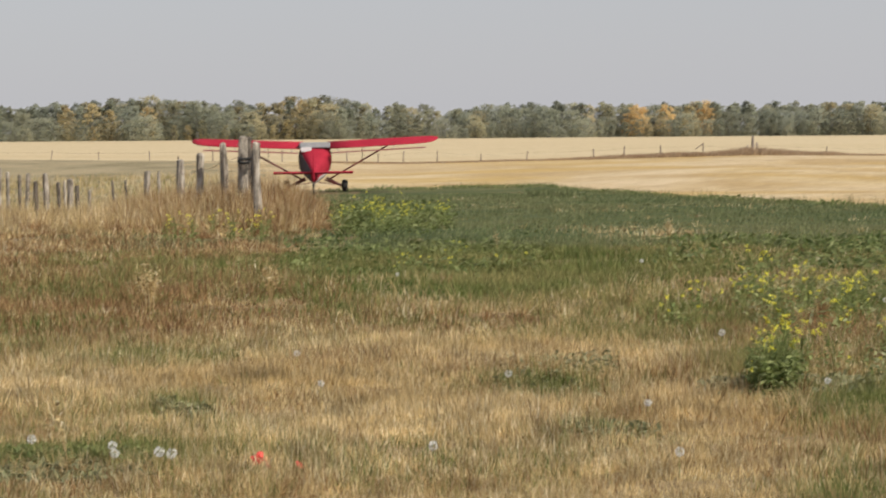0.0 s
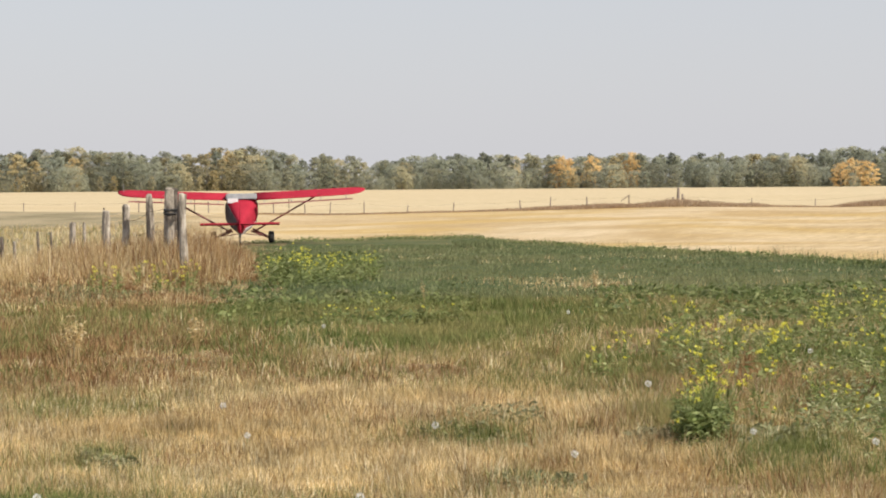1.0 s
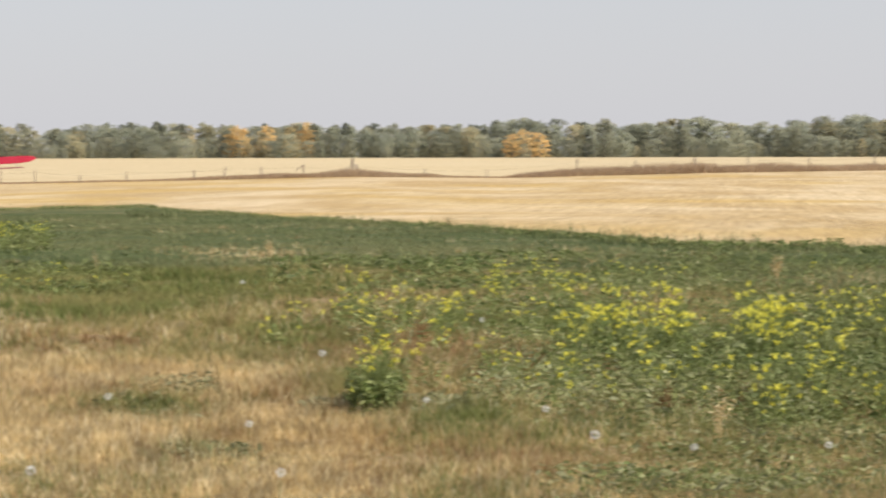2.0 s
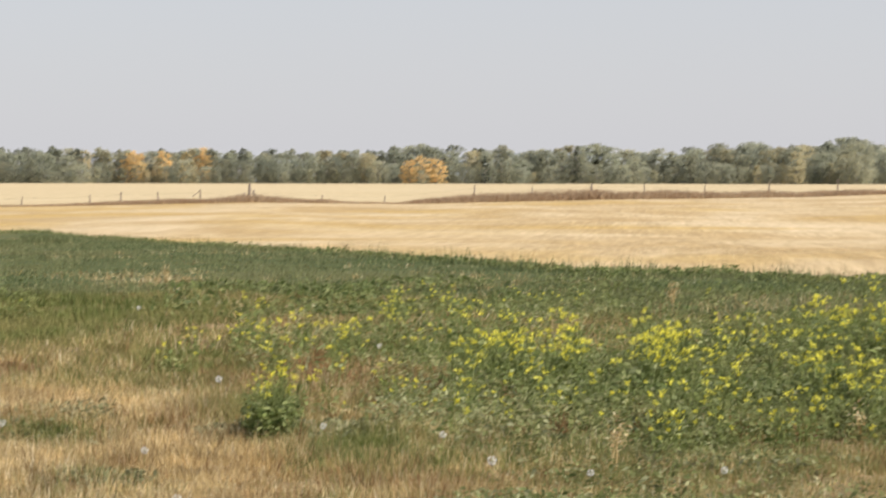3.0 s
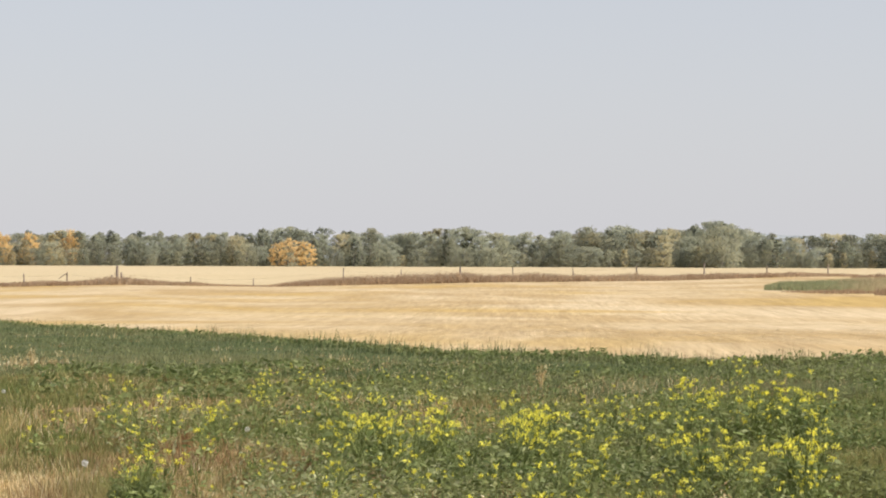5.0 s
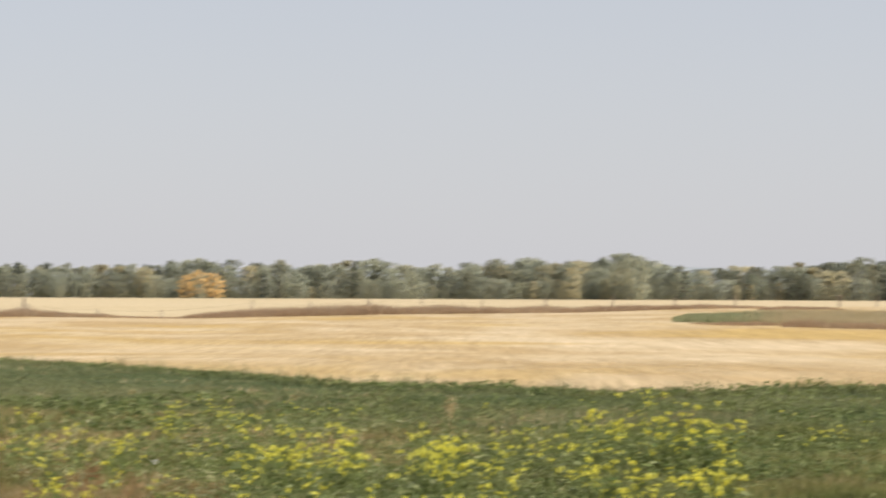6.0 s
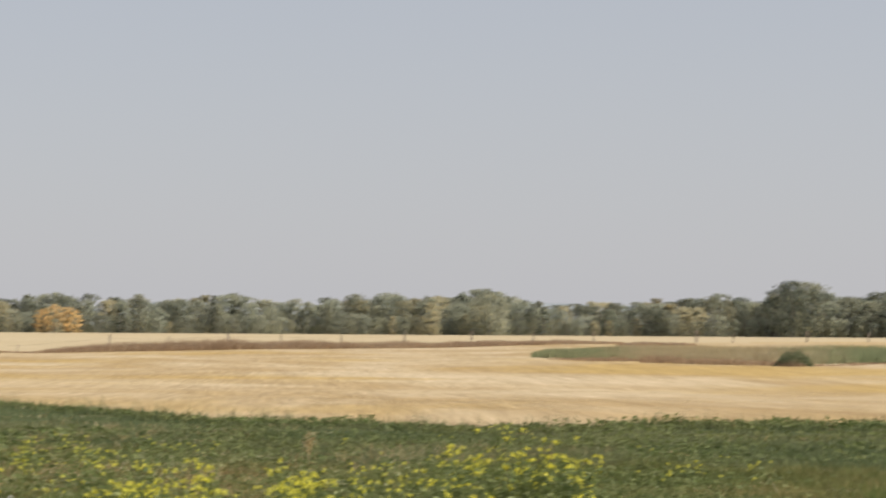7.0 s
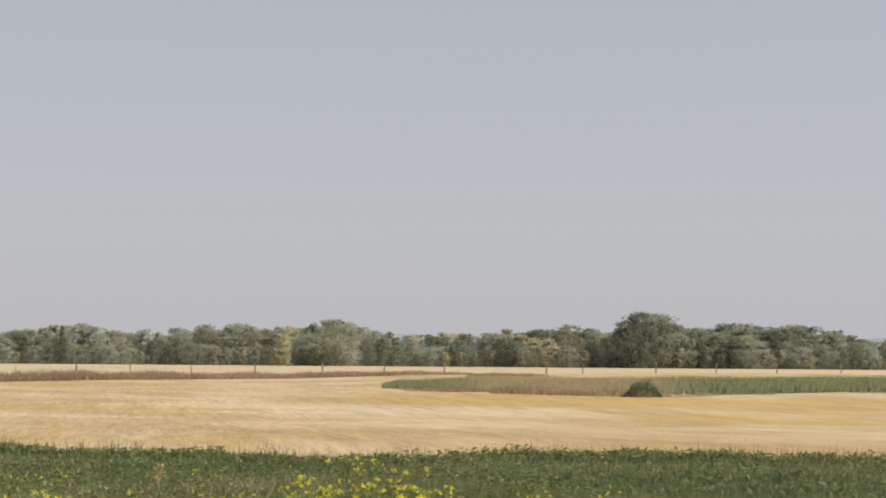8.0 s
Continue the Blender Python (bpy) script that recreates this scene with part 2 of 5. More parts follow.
M_ROOF = plain_mat("pale_grey_paint", (0.30, 0.32, 0.34), (0.40, 0.41, 0.42), 3.0, 0.6, 0, 0.15)
M_WHITE = plain_mat("white_paint", (0.52, 0.47, 0.47), (0.62, 0.58, 0.58), 2.0, 0.7, 0, 0.1)
M_TUBE = plain_mat("dark_red_tube", (0.17, 0.045, 0.04), (0.24, 0.06, 0.05), 4.0, 0.45)
M_BLACK = plain_mat("black_rubber", (0.018, 0.018, 0.018), (0.035, 0.033, 0.03), 10.0, 0.8)
M_STEEL = plain_mat("dull_steel", (0.3, 0.3, 0.31), (0.42, 0.42, 0.43), 6.0, 0.4, 0.8)
M_SCRAP = plain_mat("faded_red_plastic", (0.55, 0.05, 0.04), (0.66, 0.10, 0.07), 20.0, 0.5)
M_GLASS, _nt, _b = base_mat("smoky_glass", 0.08, 0.0, 0.5)
_b.inputs["Base Color"].default_value = (0.55, 0.6, 0.63, 1)
_b.inputs["Transmission Weight"].default_value = 0.8


# ---- mesh helpers ----
def mesh_ob(name, bm, material, parent=None, label="", smooth=False):
    me = bpy.data.meshes.new(name)
    bm.normal_update()
    bm.to_mesh(me)
    bm.free()
    if smooth:
        me.polygons.foreach_set("use_smooth", [True] * len(me.polygons))
    me.materials.append(material)
    ob = new(name, me)
    if parent:
        ob.parent = parent
    return tagged(ob, label)


def part(name, bm, material, parent, label="", smooth=False):
    return mesh_ob(name, bm, material, parent, label, smooth)


def raw_mesh(name, verts, sides, material):
    """A mesh of loose triangles (sides 3) or quads (sides 4) out of an array of corners."""
    n = len(verts)
    me = bpy.data.meshes.new(name)
    me.vertices.add(n)
    me.vertices.foreach_set("co", np.ascontiguousarray(verts, dtype=np.float32).ravel())
    me.loops.add(n)
    me.loops.foreach_set("vertex_index", np.arange(n, dtype=np.int32))
    me.polygons.add(n // sides)
    me.polygons.foreach_set("loop_start", np.arange(0, n, sides, dtype=np.int32))
    me.update(calc_edges=True)
    me.materials.append(material)
    return me


def soft_shade(me, corners, sides, rough, seed):
    """Let thin blades and leaves take the light like the sward they make up: facing mostly skywards, unevenly."""
    rng = np.random.default_rng(seed)
    f = corners.reshape(-1, sides, 3)
    nrm = rng.normal(size=(len(f), 3)) * rough + [0, 0, 1]
    nrm /= np.linalg.norm(nrm, axis=1, keepdims=True)
    me.polygons.foreach_set("use_smooth", np.ones(len(f), bool))
    me.normals_split_custom_set(np.repeat(nrm, sides, axis=0))


def face_south(corners, sides):
    """Turn every loose face so that its front looks towards the near side of the field."""
    f = corners.reshape(-1, sides, 3).copy()
    n = np.cross(f[:, 1] - f[:, 0], f[:, 2] - f[:, 0])
    away = (n * f[:, 0] * [1, 1, 0]).sum(1) - n[:, 2] * 1.5 > 0
    f[away] = f[away][:, ::-1]
    return f.reshape(-1, 3)


def face_up(corners, sides):
    """Turn every loose face so that its front looks upwards."""
    f = corners.reshape(-1, sides, 3).copy()
    down = np.cross(f[:, 1] - f[:, 0], f[:, 2] - f[:, 0])[:, 2] < 0
    f[down] = f[down][:, ::-1]
    return f.reshape(-1, 3)


def tube(bm, path, radii, sides=8, cap=True):
    """A tapered tube along a path of points."""
    rings = []
    for i, p in enumerate(path):
        a, c = Vector(path[max(i - 1, 0)]), Vector(path[min(i + 1, len(path) - 1)])
        d = (c - a).normalized()
        u = d.cross(Vector((0, 0, 1)) if abs(d.z) < 0.9 else Vector((1, 0, 0))).normalized()
        w = d.cross(u)
        r = radii[i] if isinstance(radii, (list, tuple)) else radii
        rings.append([bm.verts.new(Vector(p) + r * (math.cos(k * math.tau / sides) * u + math.sin(k * math.tau / sides) * w)) for k in range(sides)])
    for r0, r1 in zip(rings, rings[1:]):
        for k in range(sides):
            bm.faces.new((r0[k], r0[(k + 1) % sides], r1[(k + 1) % sides], r1[k]))
    if cap:
        bm.faces.new(rings[0][::-1])
        bm.faces.new(rings[-1])
    return bm


def loft(bm, rings, close=True):
    vs = [[bm.verts.new(p) for p in ring] for ring in rings]
    n = len(vs[0])
    for r0, r1 in zip(vs, vs[1:]):
        for k in range(n):
            bm.faces.new((r0[k], r0[(k + 1) % n], r1[(k + 1) % n], r1[k]))
    if close:
        bm.faces.new(vs[0][::-1])
        bm.faces.new(vs[-1])
    bmesh.ops.recalc_face_normals(bm, faces=bm.faces)
    return bm


def box(bm, x0, x1, y0, y1, z0, z1, bevel=0.0):
    r = bmesh.ops.create_cube(bm, size=1, matrix=Matrix.LocRotScale(((x0 + x1) / 2, (y0 + y1) / 2, (z0 + z1) / 2), None, (x1 - x0, y1 - y0, z1 - z0)))
    if bevel:
        es = list({e for v in r["verts"] for e in v.link_edges})
        bmesh.ops.bevel(bm, geom=es, offset=bevel, segments=2, affect="EDGES")
    return bm


# ---- the lie of the land ----
def lattice(x, y, scale, seed):
    """Smooth noise between 0 and 1."""
    x, y = x / scale + seed * 17.3, y / scale - seed * 9.1
    i, j = np.floor(x), np.floor(y)
    u, v = x - i, y - j
    u, v = u * u * (3 - 2 * u), v * v * (3 - 2 * v)

    def h(a, b):
        q = np.sin(a * 127.1 + b * 311.7 + seed * 74.7) * 43758.5453
        return q - np.floor(q)

    return (h(i, j) * (1 - u) + h(i + 1, j) * u) * (1 - v) + (h(i, j + 1) * (1 - u) + h(i + 1, j + 1) * u) * v


def clouds(x, y, scale, seed):
    return 0.55 * lattice(x, y, scale, seed) + 0.3 * lattice(x, y, scale * 0.43, seed + 1) + 0.15 * lattice(x, y, scale * 0.19, seed + 2)


FENCE_AZ = [-12, -6, -1, 3, 7.4, 11, 16, 20.4, 23.5, 30, 36]
FENCE_DROP = [0.47, 0.56, 0.66, 0.60, 0.51, 0.55, 0.43, 0.37, 0.26, 0.18, 0.13]
EDGE_AZ = [-40, -6, -2.6, 0, 2.25, 3.3, 5.6, 10.5, 14.6, 18.6, 20.5, 23.5, 26, 30, 35, 60]
EDGE_DROP = [1.24, 1.24, 1.24, 1.20, 1.17, 1.27, 1.45, 1.71, 2.02, 2.11, 2.22, 2.20, 2.09, 2.05, 2.12, 2.12]


EDGE_R = []


def fence_r(az):
    return 250 + 2.0 * np.clip(az, 0, 36)


def ground_r(az, drop, lift=0.0):
    """How far off the ground (or what stands that high on it) lies that many degrees under eye level."""
    rr = np.arange(20, 400, 0.5)
    el = np.degrees(np.arctan((EYE - lift - height(rr * math.sin(radians(az)), rr * math.cos(radians(az)))) / rr))
    return float(np.interp(-drop, -el, rr))


def edge_r(az):
    if not EDGE_R:
        EDGE_R.extend(ground_r(a, d, 0.1) for a, d in zip(EDGE_AZ, EDGE_DROP))
    wig = 0.8 * np.sin(az * 3.1) + 0.5 * np.sin(az * 7.7 + 1)
    return np.interp(az, EDGE_AZ, EDGE_R) * (1 + 0.012 * wig)


def height(x, y):
    """Ground height: level at the camera, sinking to the fence in the dip, then rising to the wood."""
    x, y = np.asarray(x, float), np.asarray(y, float)
    r = np.hypot(x, y)
    az = np.clip(np.degrees(np.arctan2(x, y)), -12, 36)
    rf = fence_r(az)
    zf = EYE - rf * np.tan(np.radians(np.interp(az, FENCE_AZ, FENCE_DROP)))
    z = np.where(r < 50, 0.0, np.where(r < 93, -0.56 * (r - 50) / 43, 0))
    z = np.where((r >= 93) & (r < rf), -0.56 + (zf + 0.56) * (r - 93) / (rf - 93), z)
    z = np.where((r >= rf) & (r < 750), zf + (0.73 - zf) * (r - rf) / (750 - rf), z)
    z = np.where(r >= 750, 0.73, z)
    s = np.clip((-4 - az) / 5, 0, 1) * np.clip((r - 42) / 16, 0, 1) * np.clip((220 - r) / 120, 0, 1)
    z = z - 0.5 * s
    hump = np.clip((32 - r) / 10, 0, 1) * np.clip((r - 4) / 4, 0, 1)
    z = z + hump * (0.13 * (clouds(x, y, 1.7, 200) - 0.5) + 0.05 * (clouds(x, y, 0.6, 210) - 0.5))
    near = np.clip((70 - r) / 30, 0, 1)
    return z + near * (0.022 * np.sin(x * 0.9 + y * 0.35) + 0.02 * np.sin(y * 0.8 - x * 0.3 + 1.3) + 0.012 * np.sin(x * 2.3 + 0.7) * np.sin(y * 1.9))


def spot(az, r):
    """The place on the ground at a bearing (degrees, clockwise from ahead) and distance."""
    x, y = r * math.sin(radians(az)), r * math.cos(radians(az))
    return x, y, float(height(x, y))


# ---- ground: one sheet from under the camera to the horizon ----
def build_ground():
    azs = np.concatenate([np.arange(-180, -14, 6.0), np.arange(-14, 38, 0.25), np.arange(38, 180, 6.0)])
    rs = np.concatenate([[0.5], np.arange(2, 9, 1.0), np.arange(9, 32, 0.16), np.arange(32, 60, 1.0), np.arange(60, 130, 1.5), np.geomspace(130, 420, 110)[0:], np.geomspace(430, 4600, 30)])
    A, Rr = np.meshgrid(azs, rs)
    X, Y = Rr * np.sin(np.radians(A)), Rr * np.cos(np.radians(A))
    Z = height(X, Y)
    na, nr = len(azs), len(rs)
    verts = np.stack([X, Y, Z], -1).reshape(-1, 3)
    i = np.arange(nr - 1)[:, None] * na
    j = np.arange(na)[None, :]
    jn = (j + 1) % na
    faces = np.stack([i + j, i + jn, i + na + jn, i + na + j], -1).reshape(-1, 4)
    me = bpy.data.meshes.new("ground")
    hub = len(verts)
    verts = np.concatenate([verts, [[0, 0, float(height(0, 0))]]])
    fan = [(hub, q, (q + 1) % na)[::-1] for q in range(na)]
    me.from_pydata(verts.tolist(), [], faces.tolist() + fan)
    for m in (M_MEADOW, M_LAWN, M_STUBBLE, M_PALE, M_PASTURE, M_FAR):
        me.materials.append(m)
    ca, cr = np.broadcast_to(azs[None, :], (nr - 1, na)), np.broadcast_to(((rs[1:] + rs[:-1]) / 2)[:, None], (nr - 1, na))
    k = np.zeros((nr - 1, na), int)
    dither = np.random.default_rng(2).random(k.shape)
    k[(cr > 29 + 9 * dither) & (ca > -3.2 + 1.2 * dither)] = 1
    k[(cr > 20 + 8 * dither) & (ca > 8 + 3 * dither)] = 1
    k[cr > edge_r(ca)] = 2
    k[(cr > 58 + 20 * dither) & (ca < -6.5 + 3.5 * dither)] = 4
    k[cr > fence_r(ca)] = 3
    k[cr > 800] = 5
    me.polygons.foreach_set("material_index", np.concatenate([k.ravel(), np.zeros(na)]).astype(np.int32))
    me.polygons.foreach_set("use_smooth", np.ones(k.size + na, bool))
    tagged(new("ground", me), "dry meadow, green turf and harvested stubble fields", "ground", kind="structure")


build_ground()


def build_ridge():
    bm = bmesh.new()
    rng = random.Random(4)
    crest, front, behind = [], [], []
    for k in range(0, 181):
        az = 10 + k * 0.2
        h = min(1, (az - 10) / 3) * min(1, (46 - az) / 4) * (45 + 3 * math.sin(az * 0.35) + 3 * math.sin(az * 0.9 + 1) + rng.uniform(-0.6, 0.6))
        for lst, r, z in ((front, 3300, 0.5), (crest, 3700, h), (behind, 4400, 0.5)):
            lst.append(bm.verts.new((r * math.sin(radians(az)), r * math.cos(radians(az)), z)))
    for a, c in ((front, crest), (crest, behind)):
        for k in range(180):
            bm.faces.new((a[k], a[k + 1], c[k + 1], c[k]))
    tagged(mesh_ob("backdrop", bm, M_RIDGE), "low hazy blue-grey ridge on the horizon", "hill", kind="structure")


build_ridge()


# ---- trees ----
def crown_mesh(name, material, h, w, seed, base=0.03, clumps=34, leaves=13, leaf=0.43, shape="round", ragged=0.25):
    """A crown of many leaf pieces gathered in uneven clumps."""
    rng = np.random.default_rng(seed)
    pts = []
    for c in range(int(clumps * 2.4)):
        t = rng.random() ** 1.05
        z = h * (base + (1 - base) * t)
        if shape == "cone":
            lim = w * 0.5 * (1 - t) ** 0.8 + 0.15
        elif shape == "tall":
            lim = w * 0.5 * math.sin(math.pi * min(1, 0.2 + 0.78 * t)) ** 0.6
        else:
            lim = w * 0.5 * math.sqrt(max(0.02, 1 - (abs(t - 0.38) / 0.64) ** 2.0))
        a, q = rng.random() * math.tau, lim * rng.random() ** 0.42 * (1 + ragged * rng.normal() * 0.5)
        size = (0.06 + 0.07 * rng.random()) * w
        n = rng.integers(int(leaves * 1.6), int(leaves * 3.4))
        d = rng.normal(size=(n, 3))
        d /= np.linalg.norm(d, axis=1, keepdims=True)
        at = np.array([q * math.cos(a), q * math.sin(a), min(z, h * (1.0 - 0.06 * rng.random()) - size * 0.5)])
        pts.append(at + d * size * (0.45 + 0.65 * rng.random((n, 1))) * [1, 1, 0.85])
    p = np.concatenate(pts)
    n = len(p)
    u = rng.normal(size=(n, 3))
    u /= np.linalg.norm(u, axis=1, keepdims=True)
    v = np.cross(u, rng.normal(size=(n, 3)))
    v /= np.linalg.norm(v, axis=1, keepdims=True)
    s = 0.68 * leaf * (0.55 + 0.9 * rng.random((n, 1)))
    quad = np.stack([p - u * s, p + v * s * 0.6, p + u * s, p - v * s * 0.6], 1).reshape(-1, 3)
    # soft, rounded shading: each leaf takes the facing of the crown's surface there
    nrm = p * [1, 1, 0.8] - [0, 0, h * 0.36]
    nrm = 0.3 * nrm / (np.linalg.norm(nrm, axis=1, keepdims=True) + 1e-6) + 0.2 * rng.normal(size=(n, 3)) + [0.1, -0.4, 0.5]
    nrm /= np.linalg.norm(nrm, axis=1, keepdims=True)
    quad = quad.reshape(-1, 4, 3)
    face = np.cross(quad[:, 1] - quad[:, 0], quad[:, 3] - quad[:, 0])
    flip = (face * nrm).sum(1) < 0
    quad[flip] = quad[flip][:, ::-1]
    me = raw_mesh(name, quad.reshape(-1, 3), 4, material)
    me.polygons.foreach_set("use_smooth", np.ones(n, bool))
    me.normals_split_custom_set(np.repeat(nrm, 4, axis=0).tolist())
    return me


def build_tree(kind, material, h, w, seed, label, category="tree", **kw):
    root = new(kind)
    bm = bmesh.new()
    rng = random.Random(seed)
    top = h * 0.8
    tube(bm, [(0, 0, -0.3), (0.05, 0, h * 0.2), (rng.uniform(-0.3, 0.3), rng.uniform(-0.3, 0.3), h * 0.5), (rng.uniform(-0.4, 0.4), 0, top)],
         [0.022 * h, 0.017 * h, 0.010 * h, 0.003 * h], 7)
    part("trunk", bm, M_BARK, root)
    for k in range(3):
        bm = bmesh.new()
        z = h * rng.uniform(0.22, 0.6)
        a, L = rng.uniform(0, math.tau), w * rng.uniform(0.25, 0.42)
        tube(bm, [(0, 0, z), (L * 0.5 * math.cos(a), L * 0.5 * math.sin(a), z + L * 0.35), (L * math.cos(a), L * math.sin(a), z + L * 0.8)],
             [0.006 * h, 0.004 * h, 0.0015 * h], 5)
        part("limb", bm, M_BARK, root)
    crown = new("crown", crown_mesh("crown", material, h, w, seed, **kw))
    crown.parent = root
    return tagged(root, label, category, "trees of the wood")


L_GREEN = "broad green tree with a grey haze tint in the distant wood"
L_TALL = "tall slim aspen with green leaves in the wood"
L_GOLD = "aspen with golden autumn leaves in the wood"
L_OLIVE = "tree with leaves turning olive and yellow"
L_BUSH = "low dense green shrub at the wood's edge"
L_SPRUCE = "dark pointed conifer in the distant wood"
TREES = {
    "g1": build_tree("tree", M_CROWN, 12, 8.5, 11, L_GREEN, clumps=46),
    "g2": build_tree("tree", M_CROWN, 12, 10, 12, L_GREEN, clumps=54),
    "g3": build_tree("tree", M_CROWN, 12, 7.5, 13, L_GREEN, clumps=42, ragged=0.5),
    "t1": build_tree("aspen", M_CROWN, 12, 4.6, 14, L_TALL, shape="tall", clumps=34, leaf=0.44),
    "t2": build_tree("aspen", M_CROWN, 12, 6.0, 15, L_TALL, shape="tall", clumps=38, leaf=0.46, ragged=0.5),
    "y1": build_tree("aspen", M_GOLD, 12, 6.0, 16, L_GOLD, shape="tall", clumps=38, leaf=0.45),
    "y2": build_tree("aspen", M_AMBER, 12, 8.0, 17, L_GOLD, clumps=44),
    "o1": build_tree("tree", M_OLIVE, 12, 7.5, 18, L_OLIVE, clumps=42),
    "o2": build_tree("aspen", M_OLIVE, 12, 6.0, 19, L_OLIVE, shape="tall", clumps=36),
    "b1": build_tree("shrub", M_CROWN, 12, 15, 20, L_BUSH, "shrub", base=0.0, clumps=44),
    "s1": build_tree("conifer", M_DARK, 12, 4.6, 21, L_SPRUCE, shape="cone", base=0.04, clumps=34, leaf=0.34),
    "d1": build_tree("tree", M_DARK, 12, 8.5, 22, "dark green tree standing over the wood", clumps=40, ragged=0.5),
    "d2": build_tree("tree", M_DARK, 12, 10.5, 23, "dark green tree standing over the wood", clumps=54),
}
used = set()


def plant_tree(key, az, r, tall, wide=1.0):
    """Set a tree of that height at a bearing and distance; the first of its kind is the built one."""
    x, y, z = spot(az, r)
    m = pose(x, y, z, 0, 0, (az * 137.5 + r * 11) % 360)
    ob = TREES[key]
    if key in used:
        ob = copy_thing(ob, m)
    used.add(key)
    s = tall / 12
    ob.matrix_basis = m @ Matrix.Diagonal((s * wide, s * wide, s, 1))
    return ob


CREST_AZ = [-13, -10.5, -8.5, -7.2, -5.2, -2.9, -2, 0.2, 2.9, 5.5, 7.8, 10.5, 11.0, 12.2, 13.4, 14.0, 15.6, 16.8, 17.3, 19.2, 20.5, 21.8, 22.6, 23.1, 24.4, 26, 27.2, 28.2, 29.05, 29.9, 31, 32.5, 33.6, 34.3, 37]
CREST_EL = [0.70, 0.74, 0.80, 0.97, 0.82, 0.94, 0.76, 0.68, 0.76, 0.74, 0.74, 0.72, 0.84, 0.82, 0.78, 0.69, 0.89, 0.72, 0.70, 0.90, 0.86, 1.00, 0.82, 0.66, 0.76, 0.80, 0.94, 0.76, 1.26, 0.90, 0.96, 0.99, 0.84, 0.66, 0.6]
GOLDEN = [(-9.2, -7.6, 0.55), (-7.2, -4.5, 0.38), (-4.5, -3.6, 0.8), (-3.6, -2.8, 0.6), (4.3, 6.3, 0.6), (10.6, 12.2, 0.05), (19.6, 21.0, 0.5), (24.2, 28.0, 0.35), (32.6, 34, 0.3)]


def crest(az):
    return float(np.interp(az, CREST_AZ, CREST_EL))


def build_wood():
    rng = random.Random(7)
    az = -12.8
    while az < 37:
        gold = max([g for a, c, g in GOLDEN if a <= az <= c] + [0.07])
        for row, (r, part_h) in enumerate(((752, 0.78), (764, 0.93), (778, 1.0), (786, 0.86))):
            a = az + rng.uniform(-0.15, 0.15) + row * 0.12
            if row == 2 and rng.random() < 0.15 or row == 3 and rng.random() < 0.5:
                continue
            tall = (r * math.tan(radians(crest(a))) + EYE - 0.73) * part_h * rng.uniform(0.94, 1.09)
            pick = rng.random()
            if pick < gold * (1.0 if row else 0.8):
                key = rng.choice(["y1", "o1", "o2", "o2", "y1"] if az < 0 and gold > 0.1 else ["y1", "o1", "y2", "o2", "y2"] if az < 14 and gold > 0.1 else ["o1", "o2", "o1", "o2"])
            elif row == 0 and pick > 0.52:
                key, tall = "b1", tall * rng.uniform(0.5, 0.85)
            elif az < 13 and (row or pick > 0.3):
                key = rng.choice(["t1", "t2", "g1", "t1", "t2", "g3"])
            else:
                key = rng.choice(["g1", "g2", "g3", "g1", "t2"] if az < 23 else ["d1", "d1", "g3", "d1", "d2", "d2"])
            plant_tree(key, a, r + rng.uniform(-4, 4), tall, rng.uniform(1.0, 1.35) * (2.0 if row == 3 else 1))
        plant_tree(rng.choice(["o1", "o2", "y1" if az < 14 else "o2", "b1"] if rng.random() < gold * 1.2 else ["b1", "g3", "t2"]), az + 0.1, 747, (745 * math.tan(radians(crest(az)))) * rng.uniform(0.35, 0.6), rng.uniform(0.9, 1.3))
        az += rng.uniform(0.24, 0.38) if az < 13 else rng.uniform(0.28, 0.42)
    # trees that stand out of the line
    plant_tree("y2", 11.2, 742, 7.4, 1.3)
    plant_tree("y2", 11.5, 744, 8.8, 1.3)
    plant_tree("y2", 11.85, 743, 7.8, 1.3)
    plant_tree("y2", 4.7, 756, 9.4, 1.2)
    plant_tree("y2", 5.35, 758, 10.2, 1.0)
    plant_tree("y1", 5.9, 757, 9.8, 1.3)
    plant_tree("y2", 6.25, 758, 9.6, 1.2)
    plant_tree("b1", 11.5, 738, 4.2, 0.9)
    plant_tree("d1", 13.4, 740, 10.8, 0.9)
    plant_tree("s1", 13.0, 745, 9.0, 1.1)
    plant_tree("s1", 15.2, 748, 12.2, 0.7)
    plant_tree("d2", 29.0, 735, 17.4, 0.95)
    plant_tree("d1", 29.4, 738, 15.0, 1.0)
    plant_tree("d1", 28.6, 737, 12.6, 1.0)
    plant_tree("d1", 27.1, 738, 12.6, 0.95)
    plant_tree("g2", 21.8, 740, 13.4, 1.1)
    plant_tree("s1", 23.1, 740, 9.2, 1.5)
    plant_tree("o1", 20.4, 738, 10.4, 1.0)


build_wood()


